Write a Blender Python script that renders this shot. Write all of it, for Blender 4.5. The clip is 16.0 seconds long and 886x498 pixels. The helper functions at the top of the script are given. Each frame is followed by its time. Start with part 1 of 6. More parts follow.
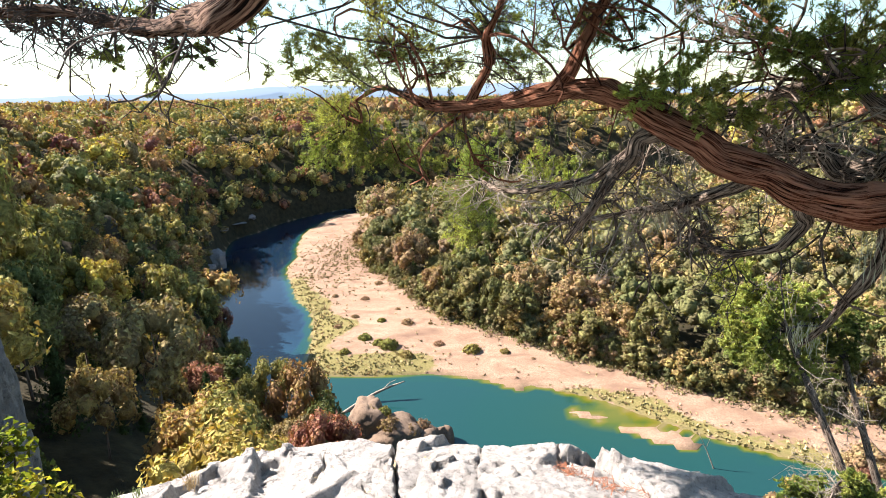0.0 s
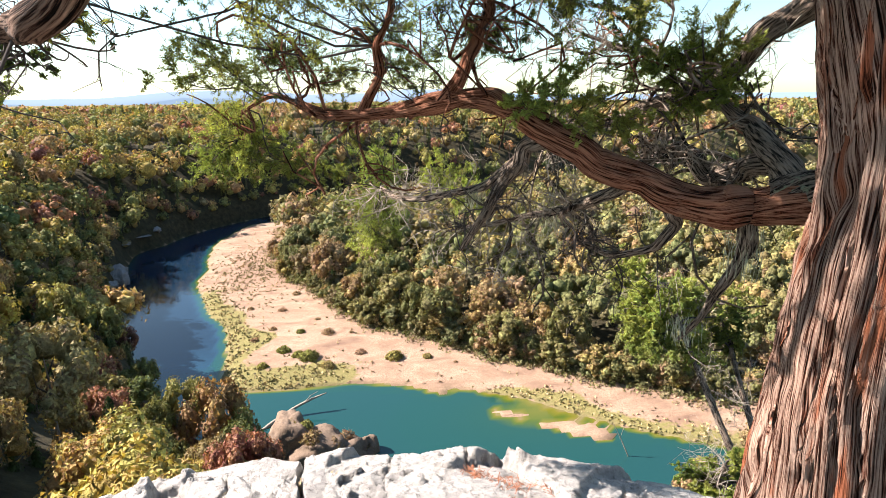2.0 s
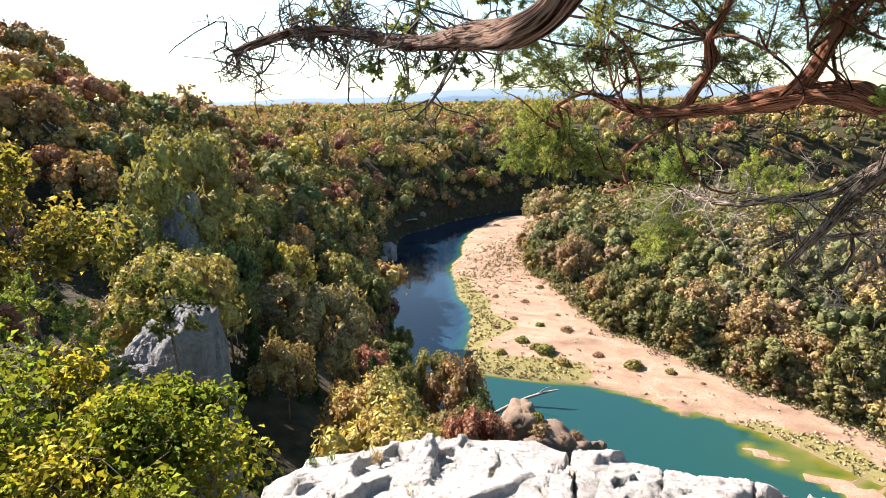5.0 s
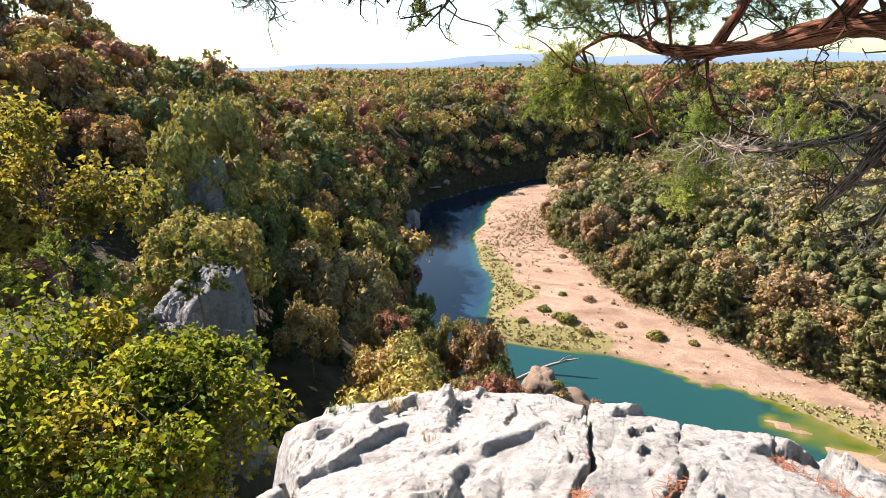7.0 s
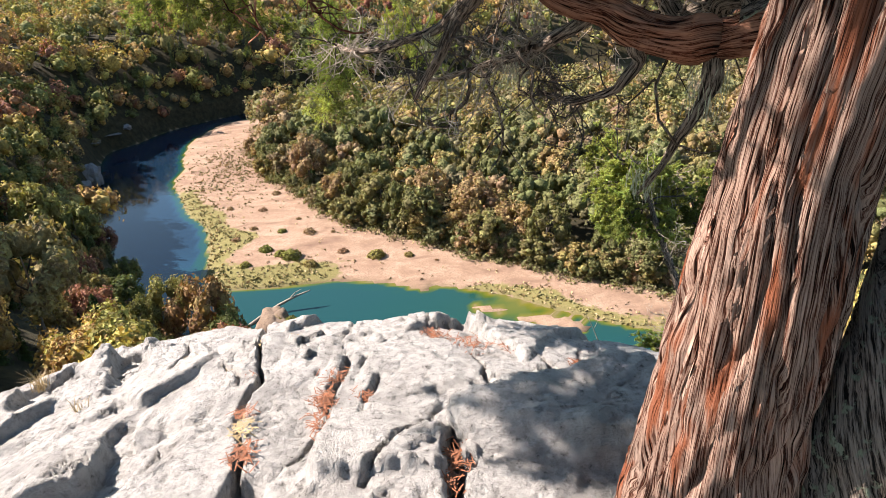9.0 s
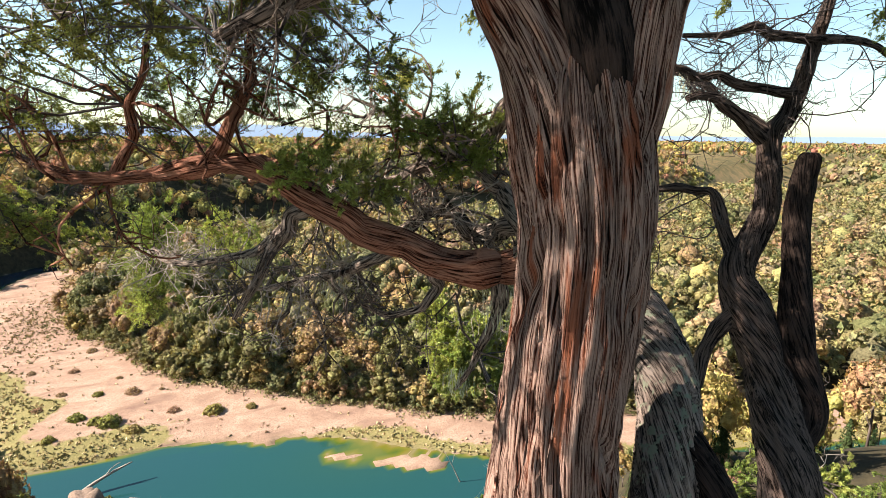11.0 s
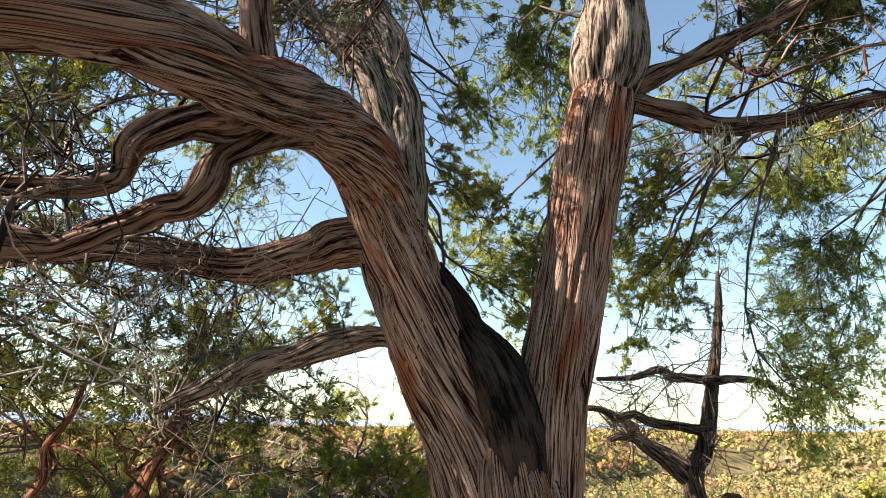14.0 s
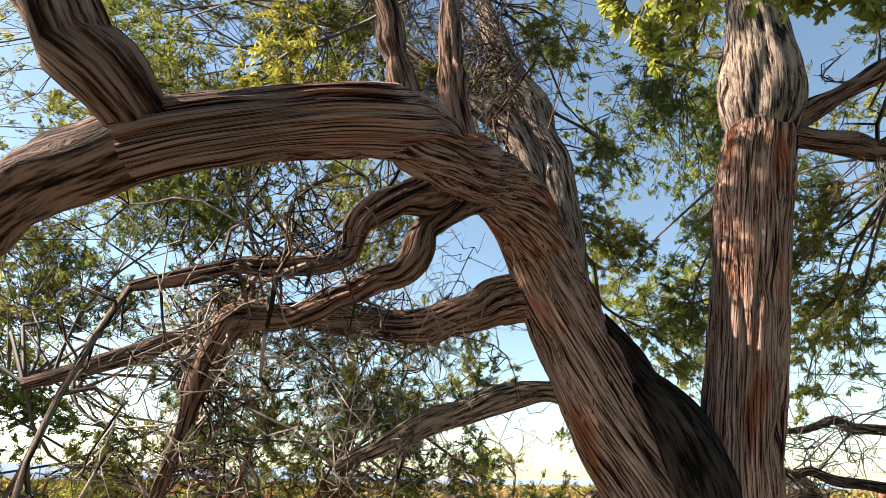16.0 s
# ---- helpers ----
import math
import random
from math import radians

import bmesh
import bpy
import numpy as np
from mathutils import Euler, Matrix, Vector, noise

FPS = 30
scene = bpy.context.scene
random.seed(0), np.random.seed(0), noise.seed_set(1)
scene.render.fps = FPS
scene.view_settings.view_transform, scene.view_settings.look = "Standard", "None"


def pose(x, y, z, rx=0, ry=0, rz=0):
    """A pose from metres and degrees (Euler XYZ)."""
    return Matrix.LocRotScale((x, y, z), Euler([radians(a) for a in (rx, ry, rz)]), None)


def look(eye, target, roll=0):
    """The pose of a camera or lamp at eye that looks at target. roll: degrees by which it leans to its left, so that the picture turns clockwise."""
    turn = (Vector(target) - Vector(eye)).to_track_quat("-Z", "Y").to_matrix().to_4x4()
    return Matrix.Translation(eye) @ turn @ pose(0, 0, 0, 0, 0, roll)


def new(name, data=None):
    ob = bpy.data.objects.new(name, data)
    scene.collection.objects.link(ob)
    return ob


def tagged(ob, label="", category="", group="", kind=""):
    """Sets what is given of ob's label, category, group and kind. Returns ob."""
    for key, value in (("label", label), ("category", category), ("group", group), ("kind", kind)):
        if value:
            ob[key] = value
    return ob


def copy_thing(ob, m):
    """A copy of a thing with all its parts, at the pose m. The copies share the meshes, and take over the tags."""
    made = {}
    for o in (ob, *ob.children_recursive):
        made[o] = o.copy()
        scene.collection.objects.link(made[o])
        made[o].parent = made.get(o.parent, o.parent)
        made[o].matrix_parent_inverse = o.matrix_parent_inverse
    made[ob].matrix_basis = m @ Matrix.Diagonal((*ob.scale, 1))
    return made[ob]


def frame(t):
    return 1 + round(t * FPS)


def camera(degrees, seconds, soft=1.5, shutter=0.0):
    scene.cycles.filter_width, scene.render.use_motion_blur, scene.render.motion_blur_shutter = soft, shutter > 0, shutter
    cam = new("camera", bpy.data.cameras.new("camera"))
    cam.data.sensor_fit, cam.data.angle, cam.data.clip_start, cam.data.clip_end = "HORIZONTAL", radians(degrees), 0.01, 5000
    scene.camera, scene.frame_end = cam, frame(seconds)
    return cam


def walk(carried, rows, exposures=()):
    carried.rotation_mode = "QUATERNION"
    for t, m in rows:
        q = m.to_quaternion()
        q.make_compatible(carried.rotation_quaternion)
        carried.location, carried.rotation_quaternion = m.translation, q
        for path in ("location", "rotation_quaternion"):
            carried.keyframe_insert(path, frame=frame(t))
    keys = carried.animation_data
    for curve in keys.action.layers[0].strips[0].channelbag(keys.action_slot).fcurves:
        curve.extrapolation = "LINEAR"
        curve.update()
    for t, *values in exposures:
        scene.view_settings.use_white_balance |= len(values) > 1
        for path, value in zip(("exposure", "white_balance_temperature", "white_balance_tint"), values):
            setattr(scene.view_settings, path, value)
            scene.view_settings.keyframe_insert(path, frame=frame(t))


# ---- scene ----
cam = camera(74.9, 16.0, 0.9)
PATH = [
    (0, (0.366, 0.133, 2.508), (0.266, 2.062, 1.989), -0.8),
    (0.5, (0.39, 0.137, 2.501), (0.355, 2.066, 1.973), -0.7),
    (1, (0.423, 0.145, 2.501), (0.461, 2.073, 1.971), -0.7),
    (1.5, (0.45, 0.147, 2.504), (0.566, 2.076, 1.986), -0.7),
    (2, (0.485, 0.138, 2.52), (0.662, 2.066, 2.017), -0.6),
    (2.5, (0.5, 0.135, 2.53), (0.647, 2.066, 2.027), -0.5),
    (3, (0.458, 0.143, 2.523), (0.488, 2.077, 2.014), -0.6),
    (3.5, (0.354, 0.13, 2.519), (0.228, 2.06, 2.008), -0.7),
    (4, (0.268, 0.103, 2.525), (-0.028, 2.015, 2.015), -0.8),
    (4.5, (0.214, 0.08, 2.525), (-0.266, 1.956, 2.024), -1.1),
    (4.7, (0.203, 0.073, 2.525), (-0.357, 1.927, 2.028), -1.2),
    (6.8, (0.166, 0.042, 2.437), (-0.627, 1.79, 1.875), -1.1),
    (7, (0.214, 0.074, 2.392), (-0.498, 1.842, 1.787), -1.0),
    (7.5, (0.36, 0.16, 2.272), (-0.126, 1.964, 1.56), -0.6),
    (8, (0.466, 0.189, 2.231), (0.204, 2.003, 1.431), -0.5),
    (8.5, (0.534, 0.182, 2.234), (0.514, 1.996, 1.391), -0.3),
    (9, (0.63, 0.16, 2.254), (0.854, 1.967, 1.428), -0.1),
    (9.5, (0.712, 0.126, 2.338), (1.146, 1.922, 1.573), 0.1),
    (10, (0.758, 0.118, 2.445), (1.351, 1.909, 1.779), 0.1),
    (10.2, (0.762, 0.123, 2.486), (1.4, 1.911, 1.86), 0.1),
    (12.3, (0.693, 0.057, 2.858), (1.572, 1.849, 2.975), 0.6),
    (12.5, (0.692, 0.054, 2.867), (1.586, 1.834, 3.048), 0.6),
    (13, (0.705, 0.037, 2.887), (1.635, 1.778, 3.209), 0.6),
    (13.5, (0.741, 0.015, 2.916), (1.681, 1.72, 3.374), 0.7),
    (14, (0.714, -0.024, 2.915), (1.617, 1.664, 3.494), 0.7),
    (14.5, (0.658, -0.049, 2.916), (1.506, 1.634, 3.585), 0.8),
    (15, (0.623, -0.024, 2.924), (1.403, 1.665, 3.66), 0.9),
    (15.5, (0.598, -0.005, 2.941), (1.267, 1.718, 3.704), 0.9),
    (16, (0.536, 0.0, 2.91), (1.085, 1.774, 3.654), 0.8),
]
walk(cam, [(t, look(eye, target, roll)) for t, eye, target, roll in PATH], [(0, 1.95, 6900, 16), (4.7, 1.95, 6900, 16), (7, 1.72, 6900, 16), (10.2, 1.7, 6900, 16), (12.3, 2.1, 7400, 17), (14, 2.2, 7600, 17), (16, 2.05, 7700, 17)])


# ---- world, sun ----
SUN_AZ, SUN_EL = radians(-70), radians(38)   # from +y towards +x
SUN_DIR = Vector((math.sin(SUN_AZ) * math.cos(SUN_EL), math.cos(SUN_AZ) * math.cos(SUN_EL), math.sin(SUN_EL)))
world = bpy.data.worlds.new("world")
scene.world = world
world.use_nodes = True
wn = world.node_tree
sky = wn.nodes.new("ShaderNodeTexSky")
sky.sky_type, sky.sun_disc = "NISHITA", False
sky.sun_elevation, sky.sun_rotation = SUN_EL, SUN_AZ % (2 * math.pi)
sky.dust_density, sky.air_density, sky.ozone_density = 0.45, 1.0, 0.35
wn.nodes["Background"].inputs["Strength"].default_value = 0.059
tone = wn.nodes.new("ShaderNodeMix")
tone.data_type, tone.blend_type = "RGBA", "MULTIPLY"
tone.inputs[0].default_value, tone.inputs[7].default_value = 1.0, (0.88, 1.08, 1.10, 1)
wn.links.new(sky.outputs[0], tone.inputs[6])
wn.links.new(tone.outputs[2], wn.nodes["Background"].inputs["Color"])
sun = new("sun", bpy.data.lights.new("sun", "SUN"))
sun.data.energy, sun.data.angle, sun.data.color = 5.0, radians(0.53), (1.0, 0.95, 0.90)
sun.matrix_world = look((0, 0, 60), Vector((0, 0, 60)) - SUN_DIR)

# ---- materials ----


def material(name):
    m = bpy.data.materials.new(name)
    m.use_nodes = True
    nt = m.node_tree
    return m, nt, nt.nodes["Principled BSDF"], nt.nodes["Material Output"]


def node(nt, kind, **values):
    n = nt.nodes.new(kind)
    for key, value in values.items():
        n.inputs[key].default_value = value
    return n


def ramp(nt, fac, stops, constant=False):
    n = nt.nodes.new("ShaderNodeValToRGB")
    if constant:
        n.color_ramp.interpolation = "CONSTANT"
    els = n.color_ramp.elements
    while len(els) < len(stops):
        els.new(0.5)
    for el, (p, c) in zip(els, stops):
        el.position, el.color = p, (*c, 1)
    nt.links.new(fac, n.inputs[0])
    return n.outputs["Color"]


def mix(nt, fac, a, b, blend="MIX"):
    n = nt.nodes.new("ShaderNodeMix")
    n.data_type, n.blend_type = "RGBA", blend
    for sock, v in ((n.inputs[0], fac), (n.inputs[6], a), (n.inputs[7], b)):
        if isinstance(v, (int, float)):
            sock.default_value = v
        elif isinstance(v, tuple):
            sock.default_value = (*v, 1)
        else:
            nt.links.new(v, sock)
    return n.outputs[2]


def maths(nt, op, a, b=0.0, clamp=False):
    n = nt.nodes.new("ShaderNodeMath")
    n.operation, n.use_clamp = op, clamp
    for sock, v in zip(n.inputs, (a, b)):
        if isinstance(v, (int, float)):
            sock.default_value = v
        else:
            nt.links.new(v, sock)
    return n.outputs[0]


def spread(nt, value, lo, hi):
    n = node(nt, "ShaderNodeMapRange", **{"From Min": lo, "From Max": hi})
    nt.links.new(value, n.inputs["Value"])
    return n.outputs[0]


def coords(nt, scale=(1, 1, 1), kind="Object"):
    c = nt.nodes.new("ShaderNodeTexCoord")
    m = nt.nodes.new("ShaderNodeMapping")
    m.inputs["Scale"].default_value = scale
    nt.links.new(c.outputs[kind], m.inputs["Vector"])
    return m.outputs[0]


def noise_tex(nt, vec, scale, detail=4.0, rough=0.55, distort=0.0):
    n = node(nt, "ShaderNodeTexNoise", Scale=scale, Detail=detail, Roughness=rough, Distortion=distort)
    nt.links.new(vec, n.inputs["Vector"])
    return n.outputs["Fac"]


def attr(nt, name):
    n = nt.nodes.new("ShaderNodeAttribute")
    n.attribute_name = name
    return n.outputs["Fac"]


def bump(nt, bsdf, height, strength, distance):
    if not distance:
        return None
    n = node(nt, "ShaderNodeBump", Strength=strength, Distance=distance)
    nt.links.new(height, n.inputs["Height"])
    nt.links.new(n.outputs[0], bsdf.inputs["Normal"])
    return n


AUTUMN = [(0.0, (0.11, 0.13, 0.045)), (0.16, (0.19, 0.185, 0.06)), (0.32, (0.29, 0.25, 0.075)), (0.44, (0.40, 0.29, 0.09)),
          (0.54, (0.37, 0.21, 0.09)), (0.63, (0.28, 0.205, 0.10)), (0.72, (0.23, 0.21, 0.07)), (0.80, (0.36, 0.165, 0.09)), (0.86, (0.24, 0.11, 0.08)), (0.92, (0.44, 0.36, 0.08)), (0.96, (0.21, 0.19, 0.06)), (1.0, (0.075, 0.09, 0.04))]
AUTUMN = [(p, (0.97 * c[0], c[1], 1.12 * c[2])) for p, c in AUTUMN]
PLAIN = [(p, (0.86 * c[0], 0.93 * c[1], 0.98 * c[2])) for p, c in [(0.0, (0.15, 0.145, 0.055)), (0.22, (0.20, 0.18, 0.07)), (0.40, (0.27, 0.215, 0.085)), (0.54, (0.36, 0.245, 0.095)),
         (0.64, (0.34, 0.21, 0.115)), (0.74, (0.26, 0.20, 0.11)), (0.88, (0.20, 0.185, 0.08)), (1.0, (0.11, 0.115, 0.05))]]


def leaf_material(name, stops, per_object=True, see_through=0.2, spread_v=0.6, relief=0.5):
    """Leaves: the tree's tint from a range of colours, each leaf a little lighter or darker, some light shining through."""
    m, nt, b, out = material(name)
    if per_object:
        tint = nt.nodes.new("ShaderNodeObjectInfo").outputs["Random"]
    else:
        tint = attr(nt, "tint")
    base = ramp(nt, tint, stops)
    rnd = nt.nodes.new("ShaderNodeNewGeometry").outputs["Random Per Island"]
    hsv = node(nt, "ShaderNodeHueSaturation")
    nt.links.new(base, hsv.inputs["Color"])
    geo = nt.nodes.new("ShaderNodeNewGeometry")
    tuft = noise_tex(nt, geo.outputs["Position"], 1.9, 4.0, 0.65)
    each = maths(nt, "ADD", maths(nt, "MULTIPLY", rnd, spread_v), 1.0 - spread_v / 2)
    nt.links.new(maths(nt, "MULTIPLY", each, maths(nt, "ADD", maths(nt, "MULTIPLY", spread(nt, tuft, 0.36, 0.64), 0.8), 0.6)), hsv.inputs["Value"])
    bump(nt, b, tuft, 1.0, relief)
    nt.links.new(maths(nt, "ADD", maths(nt, "MULTIPLY", rnd, 0.05), 0.475), hsv.inputs["Hue"])
    nt.links.new(hsv.outputs[0], b.inputs["Base Color"])
    b.inputs["Roughness"].default_value = 0.75
    b.inputs["Specular IOR Level"].default_value = 0.1
    tr = nt.nodes.new("ShaderNodeBsdfTranslucent")
    nt.links.new(mix(nt, 1.0, hsv.outputs[0], (1.25, 1.15, 0.6), "MULTIPLY"), tr.inputs["Color"])
    ms = node(nt, "ShaderNodeMixShader", Fac=see_through)
    nt.links.new(b.outputs[0], ms.inputs[1])
    nt.links.new(tr.outputs[0], ms.inputs[2])
    nt.links.new(ms.outputs[0], out.inputs["Surface"])
    return m


def bark_material(name, dark, light, red, stretch, scale, depth, lichen=None, fresh=None):
    """Shreddy bark: fibres along the stem, from the stem's own length-and-girth coordinates."""
    m, nt, b, out = material(name)
    uv = nt.nodes.new("ShaderNodeUVMap").outputs[0]
    mp = node(nt, "ShaderNodeMapping", Scale=(scale, scale * stretch, 1))
    nt.links.new(uv, mp.inputs["Vector"])
    fib = noise_tex(nt, mp.outputs[0], 1.0, 6.0, 0.66, 0.2)
    mp2 = node(nt, "ShaderNodeMapping", Scale=(scale * 3.1, scale * stretch * 2.2, 1))
    nt.links.new(uv, mp2.inputs["Vector"])
    fine = noise_tex(nt, mp2.outputs[0], 1.0, 4.0, 0.6)
    big = noise_tex(nt, coords(nt), 4.5, 3.0)
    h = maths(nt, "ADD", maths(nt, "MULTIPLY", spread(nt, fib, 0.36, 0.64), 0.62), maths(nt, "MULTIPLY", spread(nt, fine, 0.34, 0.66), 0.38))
    # Colour follows the relief: shade in the fissures is painted near-black.
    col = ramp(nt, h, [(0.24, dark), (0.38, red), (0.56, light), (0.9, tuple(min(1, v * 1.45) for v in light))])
    tone = mix(nt, spread(nt, big, 0.35, 0.7), (0.75, 0.72, 0.70), (1.15, 1.0, 0.92))
    col = mix(nt, 1.0, col, tone, "MULTIPLY")
    if fresh:
        mp3 = node(nt, "ShaderNodeMapping", Scale=(14.0, 2.2, 1))
        nt.links.new(uv, mp3.inputs["Vector"])
        patch = maths(nt, "MULTIPLY", spread(nt, noise_tex(nt, mp3.outputs[0], 1.0, 4.0, 0.6), 0.54, 0.62), spread(nt, h, 0.25, 0.5))
        col = mix(nt, maths(nt, "MULTIPLY", patch, 0.8), col, fresh)
    if lichen:
        spots = noise_tex(nt, coords(nt), 26.0, 5.0, 0.6)
        col = mix(nt, spread(nt, spots, 0.56, 0.62), col, lichen)
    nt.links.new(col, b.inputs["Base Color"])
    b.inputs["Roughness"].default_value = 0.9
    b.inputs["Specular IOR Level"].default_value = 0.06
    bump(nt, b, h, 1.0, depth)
    return m


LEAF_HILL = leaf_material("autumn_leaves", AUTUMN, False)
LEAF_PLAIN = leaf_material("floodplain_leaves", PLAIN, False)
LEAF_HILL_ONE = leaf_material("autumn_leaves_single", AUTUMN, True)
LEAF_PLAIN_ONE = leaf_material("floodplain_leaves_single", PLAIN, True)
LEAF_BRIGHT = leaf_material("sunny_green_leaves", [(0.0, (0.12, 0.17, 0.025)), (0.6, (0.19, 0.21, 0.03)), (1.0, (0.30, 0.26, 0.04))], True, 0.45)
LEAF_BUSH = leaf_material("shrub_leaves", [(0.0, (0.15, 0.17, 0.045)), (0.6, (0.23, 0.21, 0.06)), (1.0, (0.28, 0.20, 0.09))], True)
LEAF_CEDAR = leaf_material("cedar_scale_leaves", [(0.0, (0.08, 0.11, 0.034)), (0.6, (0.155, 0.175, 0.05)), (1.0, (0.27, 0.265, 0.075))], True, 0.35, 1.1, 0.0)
# Fresh green of young cedars; on other boughs, sunlight put into the colour.
LEAF_FRESH_LIT = leaf_material("fresh_sunlit_cedar_leaves", [(0.0, (0.16, 0.21, 0.055)), (1.0, (0.28, 0.30, 0.085))], True, 0.42, 0.9, 0.0)
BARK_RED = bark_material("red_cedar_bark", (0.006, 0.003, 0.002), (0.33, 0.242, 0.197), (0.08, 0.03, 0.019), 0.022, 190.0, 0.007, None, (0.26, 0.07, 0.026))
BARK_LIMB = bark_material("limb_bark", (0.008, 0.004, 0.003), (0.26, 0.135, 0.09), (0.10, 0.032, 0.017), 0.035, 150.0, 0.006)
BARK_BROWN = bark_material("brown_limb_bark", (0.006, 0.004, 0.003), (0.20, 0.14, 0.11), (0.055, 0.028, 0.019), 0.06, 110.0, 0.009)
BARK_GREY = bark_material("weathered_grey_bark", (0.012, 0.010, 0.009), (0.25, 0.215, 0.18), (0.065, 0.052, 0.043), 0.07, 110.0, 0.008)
# Trunk colour darkened in place of the shade that falls on it.
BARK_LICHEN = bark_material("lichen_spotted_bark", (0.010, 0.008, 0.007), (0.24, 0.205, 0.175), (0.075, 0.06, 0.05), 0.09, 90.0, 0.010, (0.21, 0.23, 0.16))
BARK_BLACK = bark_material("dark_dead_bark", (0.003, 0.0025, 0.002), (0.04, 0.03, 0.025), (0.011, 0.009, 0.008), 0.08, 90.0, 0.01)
# Weathered grey-brown bark, darkened in colour as it stands in canopy shade.
BARK_DARK = bark_material("shaded_weathered_bark", (0.005, 0.004, 0.003), (0.13, 0.105, 0.09), (0.035, 0.027, 0.023), 0.06, 110.0, 0.012)
BARK_FAR = bark_material("tree_bark", (0.05, 0.045, 0.04), (0.22, 0.2, 0.18), (0.11, 0.09, 0.08), 0.2, 8.0, 0.02)


def rock_material(name, light, mid, dark, scale=1.0, dep=0.02):
    m, nt, b, out = material(name)
    v = coords(nt)
    n1 = noise_tex(nt, v, 2.2 * scale, 6.0, 0.6)
    n2 = noise_tex(nt, v, 14.0 * scale, 8.0, 0.68)
    n3 = noise_tex(nt, v, 60.0 * scale, 4.0, 0.7)
    col = ramp(nt, n1, [(0.32, mid), (0.5, light), (0.75, light)])
    col = mix(nt, maths(nt, "MULTIPLY", spread(nt, n2, 0.46, 0.56), 0.6), col, mid)
    col = mix(nt, spread(nt, n2, 0.59, 0.70), col, dark)
    col = mix(nt, maths(nt, "MULTIPLY", spread(nt, n3, 0.6, 0.7), 0.5), col, mid)
    nt.links.new(col, b.inputs["Base Color"])
    b.inputs["Roughness"].default_value = 0.9
    b.inputs["Specular IOR Level"].default_value = 0.2
    n4 = noise_tex(nt, v, 170.0 * scale, 3.0, 0.7)
    h = maths(nt, "ADD", maths(nt, "MULTIPLY", n2, 0.8), maths(nt, "ADD", maths(nt, "MULTIPLY", n3, 0.35), maths(nt, "MULTIPLY", n4, 0.12)))
    bump(nt, b, h, 1.0, dep)
    return m


ROCK = rock_material("white_limestone", (0.46, 0.437, 0.41), (0.29, 0.274, 0.256), (0.085, 0.078, 0.07), 1.7, 0.05)
CLIFF = rock_material("grey_limestone_cliff", (0.30, 0.295, 0.295), (0.19, 0.185, 0.185), (0.09, 0.085, 0.085), 0.3, 0.35)


def ground_material():
    m, nt, b, out = material("valley_ground")
    v = coords(nt)
    n1 = noise_tex(nt, v, 0.09, 5.0)
    n2 = noise_tex(nt, v, 0.7, 6.0, 0.65)
    n3 = noise_tex(nt, v, 4.0, 5.0, 0.7)
    soil = ramp(nt, n2, [(0.35, (0.022, 0.02, 0.012)), (0.6, (0.05, 0.042, 0.022)), (0.8, (0.08, 0.06, 0.03))])
    vs = coords(nt, (0.28, 0.5, 1))
    n4 = noise_tex(nt, vs, 0.5, 6.0, 0.6, 0.8)
    grav = ramp(nt, n4, [(0.3, (0.17, 0.105, 0.075)), (0.44, (0.27, 0.175, 0.12)), (0.58, (0.34, 0.235, 0.165)), (0.8, (0.39, 0.285, 0.21))])
    grav = mix(nt, maths(nt, "MULTIPLY", spread(nt, n3, 0.46, 0.62), 0.75), grav, (0.19, 0.125, 0.088))
    grav = mix(nt, maths(nt, "MULTIPLY", spread(nt, n2, 0.5, 0.7), 0.6), grav, (0.21, 0.13, 0.09))
    grass = ramp(nt, n3, [(0.3, (0.12, 0.11, 0.04)), (0.5, (0.18, 0.16, 0.06)), (0.7, (0.26, 0.20, 0.095))])
    scrub = ramp(nt, n3, [(0.35, (0.17, 0.105, 0.075)), (0.6, (0.30, 0.20, 0.14))])
    ga = maths(nt, "ADD", attr(nt, "grass"), maths(nt, "MULTIPLY", maths(nt, "SUBTRACT", n2, 0.5), 1.6))
    sa = maths(nt, "ADD", attr(nt, "scrub"), maths(nt, "MULTIPLY", maths(nt, "SUBTRACT", n2, 0.5), 1.6))
    col = mix(nt, spread(nt, sa, 0.4, 0.7), grav, scrub)
    col = mix(nt, spread(nt, ga, 0.4, 0.65), col, grass)
    canopy = ramp(nt, noise_tex(nt, v, 0.12, 6.0, 0.7), [(0.35, (0.07, 0.065, 0.028)), (0.5, (0.13, 0.105, 0.045)), (0.65, (0.19, 0.125, 0.06))])
    soil = mix(nt, attr(nt, "far"), soil, canopy)
    col = mix(nt, spread(nt, attr(nt, "gravel"), 0.35, 0.65), soil, col)
    wet = attr(nt, "wet")
    col = mix(nt, maths(nt, "MULTIPLY", wet, 0.55), col, (0.16, 0.125, 0.07))
    nt.links.new(col, b.inputs["Base Color"])
    b.inputs["Roughness"].default_value = 0.95
    b.inputs["Specular IOR Level"].default_value = 0.15
    bump(nt, b, maths(nt, "ADD", n2, maths(nt, "MULTIPLY", n3, 0.5)), 0.8, 0.25)
    return m


GROUND = ground_material()


